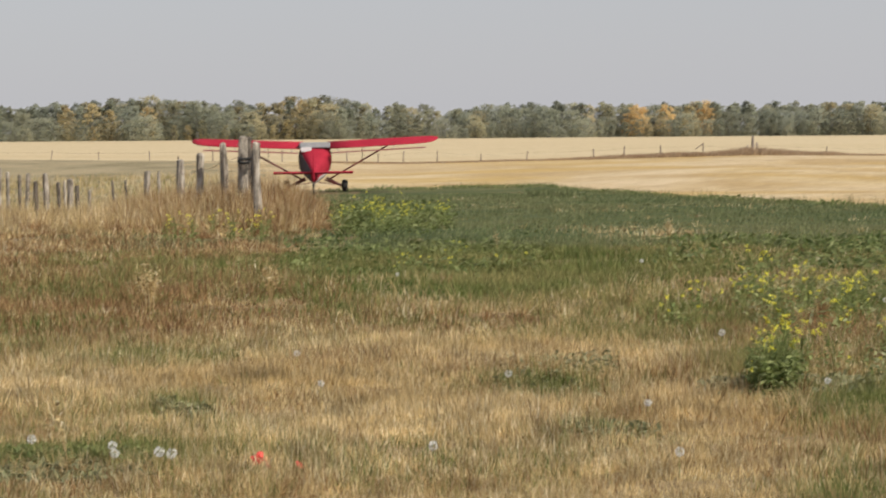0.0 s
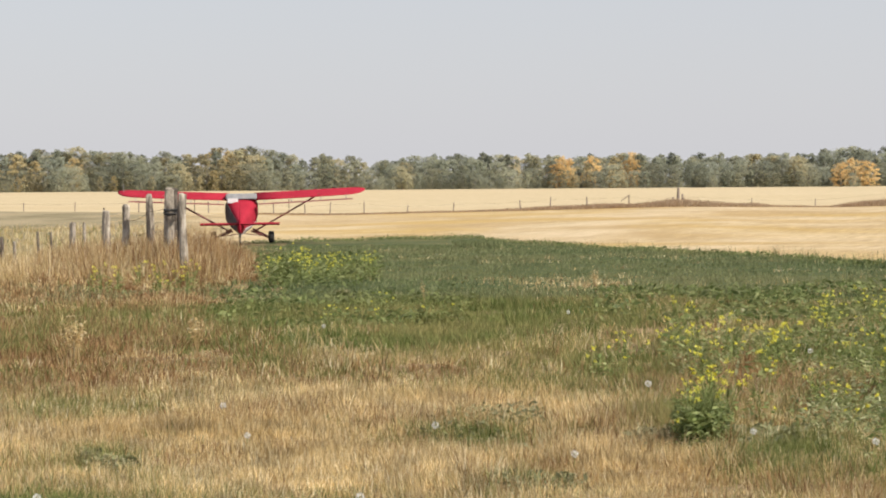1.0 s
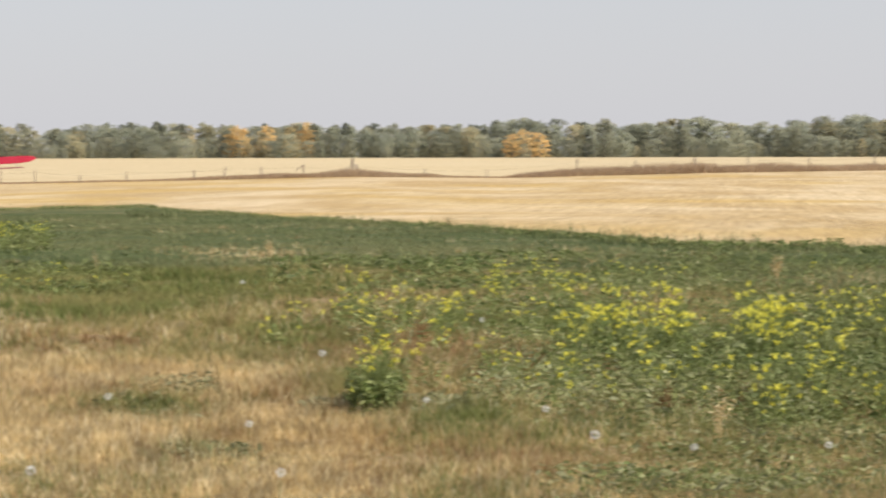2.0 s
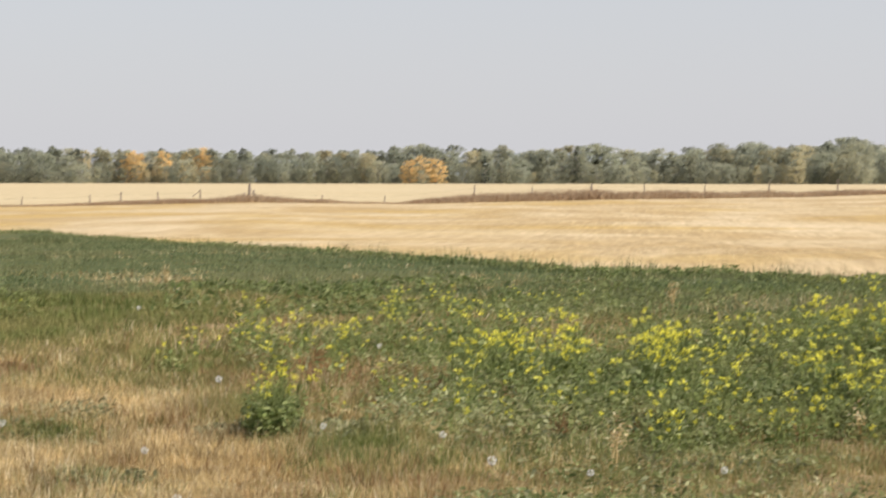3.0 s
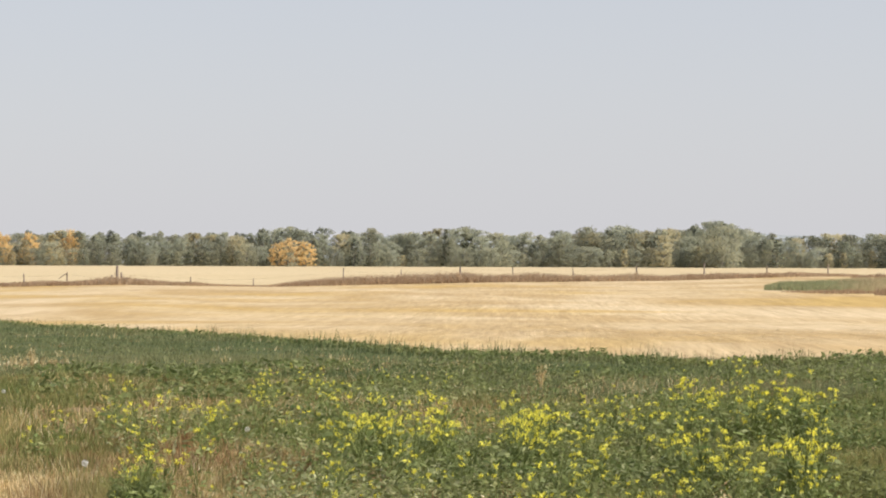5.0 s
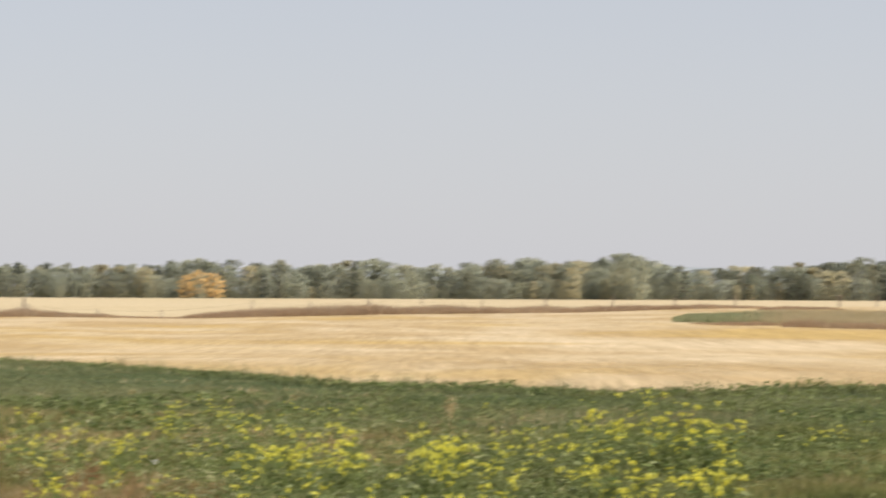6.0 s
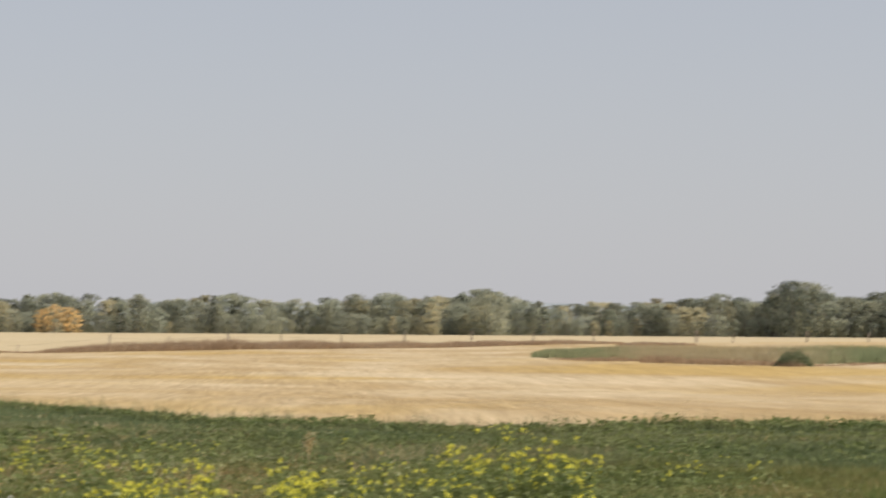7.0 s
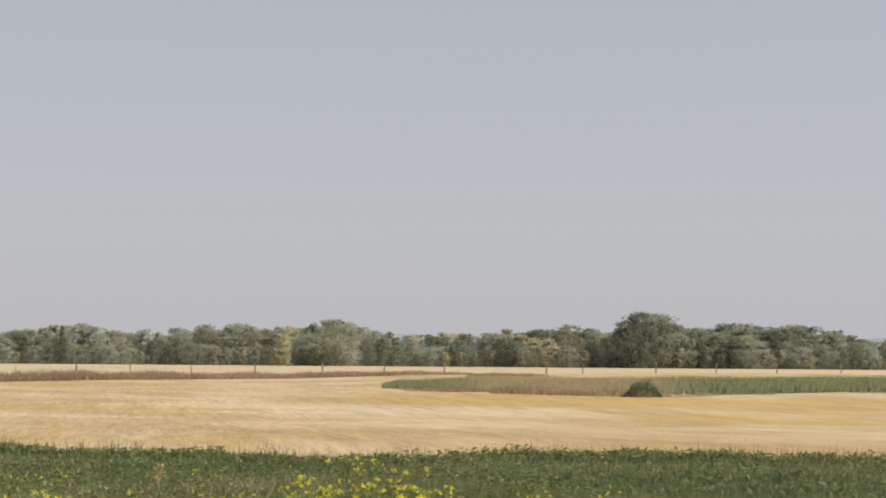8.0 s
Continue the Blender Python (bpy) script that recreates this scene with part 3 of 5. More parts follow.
# ---- fences ----
def fence_post(parent, az, r, drop, radius, material=M_POST, sink=0.4, tilt=0.0, sides=10):
    """A split wooden post whose top lies that many degrees under eye level."""
    x, y, z = spot(az, r)
    top = EYE - r * math.tan(radians(drop))
    rng = random.Random(int(az * 1000))
    bm = bmesh.new()
    zs = [z - sink, z + 0.3 * (top - z), z + 0.7 * (top - z), top - 0.03, top]
    rad = [radius * 1.12, radius * rng.uniform(0.95, 1.08), radius * rng.uniform(0.86, 1.0), radius * rng.uniform(0.82, 0.95), radius * rng.uniform(0.5, 0.75)]
    t = tilt + rng.uniform(-0.045, 0.045)
    tube(bm, [(x + t * (q - z), y + rng.uniform(-0.01, 0.01), q) for q in zs], rad, sides)
    for v in bm.verts:
        v.co += Vector((rng.uniform(-1, 1), rng.uniform(-1, 1), rng.uniform(-0.9, 0.9))) * radius * 0.14
    part("post", bm, material, parent)
    return Vector((x + t * (top - z), y, top)), radius, z


def wires(parent, tops, heights, radius=0.006, sag=0.05, seed=0):
    rng = random.Random(seed)
    for h in heights:
        for (a, ra, za), (c, rc, zc) in zip(tops, tops[1:]):
            p0, p1 = a.copy(), c.copy()
            p0.z, p1.z = za + h * (a.z - za), zc + h * (c.z - zc)
            p0.y -= ra
            p1.y -= rc
            s = sag * rng.uniform(0.3, 1.6)
            bm = bmesh.new()
            tube(bm, [p0.lerp(p1, k / 6) - Vector((0, 0, s * 4 * (k / 6) * (1 - k / 6))) for k in range(7)], radius, 4)
            part("wire", bm, M_WIRE, parent)


def build_near_fences():
    f = tagged(new("wire_fence"), "weathered wooden post and sagging wire fence in tall grass", "fence", "old wire fences")
    tops = []
    for az, r, drop, rad, mat in (
            (-4.80, 50.0, 0.0, 0.115, M_POST), (-4.66, 50.4, 0.0, 0.085, M_POST_DARK), (-4.55, 47.5, 0.13, 0.085, M_POST_DARK), (-4.42, 44.0, 0.125, 0.075, M_POST)):
        tops.append(fence_post(f, az, r, drop, rad, mat, sides=12))
    line = [tops[0]]
    for az, r, drop, rad, mat in (
            (-5.19, 52.0, 0.155, 0.085, M_POST), (-5.83, 52.5, 0.39, 0.09, M_POST), (-6.26, 54.0, 0.52, 0.095, M_POST),
            (-6.75, 58.0, 0.80, 0.04, M_POST), (-7.09, 57.0, 0.79, 0.075, M_POST), (-7.54, 59.0, 1.0, 0.03, M_POST_DARK),
            (-7.85, 60.0, 1.0, 0.035, M_POST_DARK), (-8.4, 55.0, 1.23, 0.04, M_POST)):
        line.append(fence_post(f, az, r, drop, rad, mat))
    wires(f, line, (0.25, 0.5, 0.78), 0.0045, 0.06, 1)
    x, y, z = spot(-4.70, 49.8)
    for k, up in enumerate((1.16, 1.23)):
        bm = bmesh.new()
        loop = [(x + 0.17 * math.cos(q * math.tau / 16), y + 0.13 * math.sin(q * math.tau / 16), z + up + 0.02 * math.sin(q + k)) for q in range(17)]
        tube(bm, loop, 0.03 - 0.008 * k, 6)
        part("strap", bm, M_BLACK, f, "dark strap tied round the gate posts", True)
    wires(f, tops, (0.35, 0.62, 0.66, 0.7), 0.012, 0.0, 2)
    bm = bmesh.new()
    x, y, z = spot(-6.33, 54.5)
    tube(bm, [(x, y, z - 0.2), (x + 0.01, y, EYE - 54.5 * math.tan(radians(0.45)))], 0.016, 6)
    part("rod", bm, M_WIRE, f, "thin rusty iron rod")
    g = tagged(new("wire_fence"), "row of thin grey fence posts with sagging wires", "fence", "old wire fences")
    line = []
    for az, r, drop, rad in ((-11.2, 54, 0.7, 0.055), (-10.54, 54, 0.69, 0.055), (-10.06, 58, 0.85, 0.045), (-9.66, 50, 1.0, 0.05), (-9.4, 54, 0.82, 0.068),
                             (-9.15, 55, 1.04, 0.05), (-8.87, 54, 0.95, 0.07), (-8.69, 52, 1.12, 0.05)):
        line.append(fence_post(g, az, r, drop, rad, M_POST if rad > 0.052 else M_POST_DARK))
    wires(g, line, (0.4, 0.75), 0.005, 0.05, 3)
    back = tagged(new("wire_fence"), "second row of thin grey posts further back", "fence", "old wire fences")
    line = [fence_post(back, az, r, drop, rad, M_POST) for az, r, drop, rad in ((-11.0, 63, 0.75, 0.05), (-10.31, 63, 0.78, 0.05), (-9.91, 63, 0.82, 0.055), (-9.0, 63, 1.0, 0.04))]
    wires(back, line, (0.5, 0.85), 0.005, 0.05, 4)


build_near_fences()


def build_far_fence():
    f = tagged(new("field_fence"), "far field fence of small dark wooden posts", "fence")
    line = []
    for az, tall, rad in (
            (-10.8, 0.9, 0.08), (-9.3, 1.0, 0.07), (-8.2, 0.9, 0.07), (-7.0, 1.0, 0.07), (-5.5, 1.2, 0.09), (-3.85, 1.2, 0.09), (-2.3, 1.1, 0.09), (-1.56, 1.0, 0.08), (-0.96, 1.3, 0.08),
            (-0.14, 1.3, 0.08), (0.9, 0.8, 0.07), (2.0, 1.0, 0.08), (3.6, 1.05, 0.09), (4.32, 1.3, 0.10), (5.2, 1.25, 0.10), (6.2, 1.4, 0.10), (7.12, 0.8, 0.10),
            (7.25, 1.0, 0.12), (7.37, 2.0, 0.20), (7.48, 1.3, 0.14), (9.1, 0.9, 0.08), (10.6, 0.9, 0.08), (12.74, 1.9, 0.10), (14.13, 1.6, 0.09), (15.55, 1.8, 0.16), (16.82, 1.7, 0.10), (18.26, 1.5, 0.09),
            (19.76, 1.8, 0.12), (21.37, 1.9, 0.12), (22.85, 1.4, 0.11), (24.29, 1.4, 0.11), (26.73, 1.5, 0.15), (27.6, 1.2, 0.10), (29.34, 1.5, 0.12), (30.77, 1.3, 0.12), (32.2, 1.2, 0.1), (33.7, 1.2, 0.1), (35.2, 1.2, 0.1)):
        r = float(fence_r(az)) + 3
        z = spot(az, r)[2]
        line.append(fence_post(f, az, r, math.degrees(math.atan((EYE - z - tall) / r)), rad * 0.8, M_FARPOST, sides=8, tilt=0.05 if rad < 0.085 else 0))
    bm = bmesh.new()
    a = line[15][0]
    tube(bm, [a + Vector((0, 0, -0.1)), a + Vector((-0.9, 0.1, -0.75))], 0.05, 6)
    part("brace", bm, M_FARPOST, f)
    wires(f, line, (0.8,), 0.005, 0.05, 6)


build_far_fence()


# ---- the parked aeroplane, tail towards the camera ----
def build_plane():
    root = tagged(new("aeroplane"), "red high-wing light aeroplane parked at the edge of the turf", "aeroplane")

    def oval(y, hw, zb, zt, square=3.4, n=28, dx=0.0):
        pts = []
        for k in range(n):
            a = math.tau * k / n
            c, s = math.cos(a), math.sin(a)
            hs = hw * (1 - (0.78 if -3.2 < y < 1 else 0.3) * max(0.0, -s) ** 1.25)
            pts.append((dx + hs * math.copysign(abs(c) ** (2 / square), c), y, (zb + zt) / 2 + (zt - zb) / 2 * math.copysign(abs(s) ** (2 / square), s)))
        return pts

    secs = [(-3.45, 0.035, 0.44, 0.72), (-2.9, 0.11, 0.40, 0.84), (-2.0, 0.20, 0.36, 1.00), (-1.0, 0.38, 0.34, 1.26), (-0.35, 0.55, 0.36, 1.52), (0.0, 0.64, 0.40, 1.66),
            (0.7, 0.64, 0.48, 1.72), (1.15, 0.60, 0.56, 1.55), (1.45, 0.52, 0.62, 1.28), (2.0, 0.42, 0.72, 1.22), (2.2, 0.22, 0.84, 1.10)]
    bm = loft(bmesh.new(), [oval(*s) for s in secs])
    body = part("fuselage", bm, M_RED, root, "red fabric-covered fuselage", True)
    # painted flanks: grey with shade put into its colour on one side, a white flash over red on the other
    for a0, a1, first, mat, name, label in ((146, 266, 1, M_GREYP, "flank_panel", "grey painted flank, darkened as the shaded side"), (-74, -8, 2, M_WHITE, "flank_stripe", "white painted stripe")):
        rings = []
        for y, hw, zb, zt in secs[first:6]:
            ring = []
            for q in range(13):
                a = radians(a0 + (a1 - a0) * q / 12)
                c, d = math.cos(a), math.sin(a)
                hs = hw * (1 - (0.78 if -3.2 < y < 1 else 0.3) * max(0.0, -d) ** 1.25)
                x, z = hs * math.copysign(abs(c) ** (2 / 3.4), c), (zb + zt) / 2 + (zt - zb) / 2 * math.copysign(abs(d) ** (2 / 3.4), d)
                ring.append((x + math.copysign(0.014, c), y - 0.004, z - 0.006))
            ring += [(q[0] - math.copysign(0.03, q[0]), q[1], q[2]) for q in ring[::-1]]
            rings.append(ring)
        part(name, loft(bmesh.new(), rings), mat, body, label, False)
    bm = bmesh.new()
    loft(bm, [oval(0.72, 0.60, 1.32, 1.735, 3), oval(1.02, 0.585, 1.28, 1.66, 3), oval(1.46, 0.47, 1.20, 1.315, 3)])
    part("windscreen", bm, M_GLASS, root, "curved clear windscreen", True)
    for s in (-1, 1):
        bm = bmesh.new()
        box(bm, s * 0.632 - 0.012, s * 0.632 + 0.012, 0.05, 0.70, 1.05, 1.45, 0.01)
        part("side_window", bm, M_GLASS, root, "side window")
    bm = bmesh.new()
    box(bm, -0.54, -0.12, -0.39, -0.35, 1.42, 1.60, 0.012)
    bmesh.ops.rotate(bm, verts=bm.verts, cent=(0, -0.3, 1.52), matrix=Matrix.Rotation(radians(-18), 3, "X"))
    part("rear_window", bm, M_WHITE, root, "pale rear window cover")
    bm = bmesh.new()
    box(bm, -0.60, 0.60, -0.30, 0.55, 1.58, 1.785, 0.03)
    part("skylight", bm, M_ROOF, root, "grey cabin roof panel")

    # wings with dihedral; foil runs from leading edge (ahead) to trailing edge
    foil = [(0.0, 0.0), (0.04, 0.05), (0.15, 0.095), (0.35, 0.11), (0.6, 0.08), (0.85, 0.035), (1.0, 0.0), (0.85, -0.012), (0.5, -0.03), (0.15, -0.04), (0.03, -0.025)]
    for s, name in ((-1, "wing"), (1, "wing")):
        rings = []
        for d, chord, up in ((0.5, 1.22, 0.0), (1.5, 1.22, 0.035), (3.4, 1.22, 0.115), (4.3, 1.16, 0.155), (4.62, 0.95, 0.175), (4.8, 0.55, 0.19), (4.86, 0.25, 0.195)):
            ring = []
            for u, v in foil:
                yy, zz = 0.95 - u * chord, v * 1.15 * chord
                inc = radians(7.5)
                ring.append((s * d, 0.95 + (yy - 0.95) * math.cos(inc), 1.70 + up + zz + (yy - 0.95) * math.sin(inc)))
            rings.append(ring)
        wing = part(name, loft(bmesh.new(), rings), M_RED, root, "long red wing", True)
        rings = []
        for d, up in ((0.66, 0.0), (2.4, 0.07), (4.35, 0.15)):
            rings.append([(s * d, -0.28 - u * 0.33, 1.415 + up + v * 0.2 - 0.03 * u) for u, v in foil])
        flap = part("flaperon", loft(bmesh.new(), rings), M_TUBE, root, "narrow trailing flap hung under the wing")
        for d in (0.9, 1.95, 3.1, 4.1):
            bm = bmesh.new()
            up = 0.04 * d
            tube(bm, [(s * d, -0.12, 1.56 + up), (s * d, -0.36, 1.40 + up)], 0.014, 5)
            part("hanger", bm, M_STEEL, flap)
        for y0, y1 in ((0.75, 0.55), (-0.05, 0.25)):
            bm = bmesh.new()
            tube(bm, [(s * 3.05, y0, 1.74), (s * 1.8, (y0 + y1) / 2, 1.10), (s * 0.56, y1, 0.47)], 0.028, 8)
            part("strut", bm, M_TUBE, root, "slanting wing strut")
        bm = bmesh.new()
        tube(bm, [(s * 1.85, 0.68, 1.74), (s * 1.85, 0.4, 1.13)], 0.012, 5)
        part("jury_strut", bm, M_BLACK, root)
        # tailplane
        rings = []
        for d, c0, c1 in ((0.02, -2.55, -3.42), (0.9, -2.66, -3.45), (1.35, -2.85, -3.42), (1.5, -3.05, -3.34)):
            rings.append([(s * d, c0, 0.74), (s * d, (c0 + c1) / 2, 0.79), (s * d, c1, 0.75), (s * d, (c0 + c1) / 2, 0.695)])
        part("tailplane", loft(bmesh.new(), rings), M_RED, root)
        # undercarriage
        bm = bmesh.new()
        tube(bm, [(s * 0.42, 0.95, 0.50), (s * 1.06, 0.90, 0.20)], 0.042, 8)
        tube(bm, [(s * 0.36, 0.35, 0.44), (s * 1.04, 0.86, 0.20)], 0.032, 8)
        tube(bm, [(s * 0.10, 0.8, 0.34), (s * 0.98, 0.88, 0.24)], 0.016, 6)
        part("gear_leg", bm, M_TUBE, root, "dark tubular undercarriage leg")
        bm = bmesh.new()
        prof = [(0.10, -0.08), (0.17, -0.115), (0.205, -0.075), (0.215, 0.0), (0.205, 0.075), (0.17, 0.115), (0.10, 0.08)]
        rings = [[(s * 1.14 + q, 0.88 + p * math.cos(a), 0.215 + p * math.sin(a)) for p, q in prof] for a in [math.tau * k / 20 for k in range(21)]]
        loft(bm, rings, False)
        wheel = part("wheel", bm, M_BLACK, root, "black rubber tyre", True)
        bm = bmesh.new()
        tube(bm, [(s * 1.14 - 0.065, 0.88, 0.215), (s * 1.14 + 0.065, 0.88, 0.215)], 0.105, 14)
        part("hub", bm, M_STEEL, wheel)
    # fin and rudder
    out = [(-2.55, 0.80), (-2.75, 1.12), (-2.95, 1.38), (-3.12, 1.46), (-3.18, 1.42), (-3.18, 0.74)]
    part("fin", loft(bmesh.new(), [[(t, y, z) for y, z in out] for t in (-0.022, 0.022)]), M_RED, root)
    out = [(-3.19, 0.50), (-3.19, 1.43), (-3.32, 1.42), (-3.52, 1.2), (-3.6, 0.9), (-3.55, 0.6), (-3.42, 0.46)]
    part("rudder", loft(bmesh.new(), [[(t, y, z) for y, z in out] for t in (-0.02, 0.02)]), M_RED, root)
    bm = bmesh.new()
    tube(bm, [(0, -3.1, 0.44), (0, -3.45, 0.30), (0, -3.6, 0.14)], [0.05, 0.042, 0.035], 6)
    part("tail_spring", bm, M_BLACK, root)
    bm = bmesh.new()
    tube(bm, [(-0.03, -3.62, 0.09), (0.03, -3.62, 0.09)], 0.085, 14)
    part("tail_wheel", bm, M_BLACK, root)
    # propeller and spinner at the nose
    bm = bmesh.new()
    loft(bm, [[(r * math.cos(a), y, 0.97 + r * math.sin(a)) for a in [math.tau * k / 14 for k in range(14)]] for y, r in ((2.2, 0.13), (2.32, 0.11), (2.42, 0.06), (2.46, 0.015))])
    part("spinner", bm, M_WHITE, root, "", True)
    for s in (-1, 1):
        bm = bmesh.new()
        loft(bm, [[(-w, 2.28 + w * 0.4, 0.97 + s * d), (0.015, 2.3, 0.97 + s * d), (w, 2.28 - w * 0.4, 0.97 + s * d), (0, 2.265, 0.97 + s * d)] for d, w in ((0.08, 0.04), (0.3, 0.075), (0.5, 0.06), (0.66, 0.025))])
        part("propeller_blade", bm, M_BLACK, root)
    # wing tip aerial
    bm = bmesh.new()
    tube(bm, [(-4.6, 0.4, 1.9), (-4.62, 0.4, 2.22)], 0.012, 5)
    part("aerial", bm, M_STEEL, root)
    x, y, z = spot(-3.06, 94)
    root.matrix_basis = pose(x, y, z + 0.02, 0, -0.35, 1.8) @ Matrix.Diagonal((1, 1, 1.10, 1))


build_plane()


# ---- weeds and flowers ----
def leaf_quads(rng, centres, size, flat=0.5):
    n = len(centres)
    u = rng.normal(size=(n, 3))
    u[:, 2] *= flat
    u /= np.linalg.norm(u, axis=1, keepdims=True)
    v = np.cross(u, rng.normal(size=(n, 3)) + [0, 0, 1.2])
    v /= np.linalg.norm(v, axis=1, keepdims=True)
    s = size * (0.5 + rng.random((n, 1)))
    return np.stack([centres - u * s, centres + v * s * 0.38 + [0, 0, 0.1] * s, centres + u * s, centres - v * s * 0.38], 1).reshape(-1, 3)


def mustard(seed, tall, wide, stems, heads, leaves):
    """A flowering mustard: branching stems, ragged leaves low down, loose yellow heads on top."""
    rng = np.random.default_rng(seed)
    root = tagged(new("mustard_plant"), "yellow-flowering wild mustard plant in dry grass", "wild mustard", "mustard plants")
    bm = bmesh.new()
    tips = []
    for k in range(stems):
        a, q = rng.random() * math.tau, wide * (0.2 + 0.8 * rng.random())
        h = tall * (0.5 + 0.55 * rng.random())
        p = [Vector((0.02 * math.cos(a), 0.02 * math.sin(a), -0.02)), Vector((q * 0.35 * math.cos(a), q * 0.35 * math.sin(a), h * 0.5)), Vector((q * math.cos(a), q * math.sin(a), h))]
        tube(bm, p, [0.006, 0.0045, 0.002], 3, False)
        tips.append(p[2])
        for j in range(3):
            t = 0.45 + 0.45 * rng.random()
            b0 = p[1].lerp(p[2], (t - 0.45) * 1.6)
            e = b0 + Vector((rng.normal() * 0.09, rng.normal() * 0.09, 0.08 + 0.12 * rng.random()))
            tube(bm, [b0, e], [0.003, 0.0015], 3, False)
            tips.append(e)
    tagged(part("stem", bm, M_STEM, root), kind="stuff")
    t = rng.random((leaves, 1)) ** 1.5
    ang, rad = rng.random(leaves) * math.tau, wide * (0.15 + 0.75 * rng.random(leaves))
    c = np.stack([rad * np.cos(ang), rad * np.sin(ang), 0.02 + 0.62 * tall * t[:, 0]], 1)
    foliage = new("foliage", raw_mesh("foliage", leaf_quads(rng, c, 0.03), 4, M_FRESH))
    foliage.parent = root
    tagged(foliage, kind="stuff")
    pick = [tips[i] for i in rng.permutation(len(tips))[: heads]]
    cs = []
    for p in pick:
        n = rng.integers(12, 24)
        q = rng.uniform(0.7, 1.25)
        cs.append(np.array(p) + rng.normal(size=(n, 3)) * [0.0115 * q, 0.0115 * q, 0.008 * q] + [0, 0, 0.015])
    c = np.concatenate(cs)
    petals = face_up(leaf_quads(rng, c, 0.0125, 1.0), 4)
    blossom = new("blossom", raw_mesh("blossom", petals, 4, M_YELLOW))
    soft_shade(blossom.data, petals, 4, 0.5, seed)
    blossom.parent = root
    tagged(blossom, kind="stuff")
    return root


MUSTARD = [mustard(31, 0.42, 0.15, 4, 4, 60), mustard(32, 0.52, 0.20, 6, 7, 120), mustard(33, 0.31, 0.14, 3, 3, 40),
           mustard(34, 0.58, 0.22, 8, 9, 200), mustard(35, 0.26, 0.10, 2, 2, 24), mustard(36, 0.46, 0.19, 5, 5, 90), mustard(37, 0.40, 0.17, 7, 2, 260)]


def plant_mustard():
    rng = random.Random(51)
    spots = []

    def patch(n, a0, a1, r0, r1, kinds, big=1.0):
        heart = [(rng.uniform(a0, a1), math.sqrt(r0 * r0 + rng.random() * (r1 * r1 - r0 * r0))) for _ in range(max(3, n // 7))]
        for _ in range(n):
            a, r = rng.uniform(a0, a1), math.sqrt(r0 * r0 + rng.random() * (r1 * r1 - r0 * r0))
            if rng.random() < 0.62:
                a, r = rng.choice(heart)
                a, r = a + rng.gauss(0, 0.30), r + rng.gauss(0, 0.35)
            spots.append((a, r, rng.choice(kinds), big * rng.uniform(0.75, 1.2)))

    patch(58, 12.0, 17.5, 15.2, 21.5, [0, 1, 2, 5, 5])
    patch(50, 17, 24.2, 15.0, 21.5, [1, 3, 0, 5])
    patch(70, 11.0, 24.6, 14.3, 17.0, [2, 4, 2, 4, 0], 0.8)
    patch(34, 11.5, 24.6, 20, 25, [0, 1, 5, 2], 0.9)
    patch(26, 8.8, 12.5, 15.5, 27, [0, 2, 4, 4, 5], 0.8)
    patch(28, 5.4, 10.0, 16.2, 26, [2, 0, 4, 4], 0.9)
    patch(26, -2.9, -0.3, 38, 48, [0, 1, 2], 1.0)
    patch(11, -6.4, -4.2, 37, 41, [0, 2, 5], 0.9)
    patch(8, -1.5, 2, 28, 35, [2, 4], 0.8)
    patch(22, 5, 24, 25, 34, [2, 4, 0], 0.8)
    patch(14, 24, 33, 19, 31, [2, 4], 0.8)
    spots += [(7.75, 14.9, 6, 0.95), (8.0, 15.0, 6, 1.0), (7.55, 15.1, 6, 0.8), (8.25, 15.1, 6, 0.85), (7.9, 15.3, 5, 0.9), (7.4, 15.0, 4, 0.8), (8.5, 16.0, 0, 1.0), (8.05, 17.0, 2, 1.0), (21.9, 20.5, 3, 1.15), (22.6, 21.5, 3, 1.15), (22.9, 21.0, 3, 1.1), (23.3, 21.2, 1, 1.1), (21.4, 17, 3, 1.1), (17.2, 19.5, 3, 1.0), (14.0, 21, 5, 1.1)]
    done = set()
    for az, r, k, s in spots:
        x, y, z = spot(az, r)
        m = pose(x, y, z, 0, 0, rng.uniform(0, 360))
        ob = MUSTARD[k] if k not in done else copy_thing(MUSTARD[k], m)
        done.add(k)
        ob.matrix_basis = m @ Matrix.Diagonal((s, s, s, 1))


plant_mustard()


def seed_clock(seed):
    rng = np.random.default_rng(seed)
    root = tagged(new("dandelion_clock"), "white dandelion seed head on a bare stalk", "dandelion", "dandelion clocks")
    bm = bmesh.new()
    tube(bm, [(0, 0, -0.02), (0.008, 0.0, 0.07), (0.0, 0.006, 0.15)], [0.003, 0.0025, 0.002], 5)
    part("stalk", bm, M_STEM, root)
    n = 130
    d = rng.normal(size=(n, 3))
    d /= np.linalg.norm(d, axis=1, keepdims=True)
    c = np.array([0, 0.006, 0.168]) + d * 0.026
    head = new("seed_head", raw_mesh("seed_head", leaf_quads(rng, c, 0.0075, 1.0), 4, M_CLOCK))
    head.parent = root
    bm = bmesh.new()
    bmesh.ops.create_icosphere(bm, subdivisions=1, radius=0.006, matrix=Matrix.Translation((0, 0.006, 0.168)))
    part("core", bm, M_STEM, root)
    return root


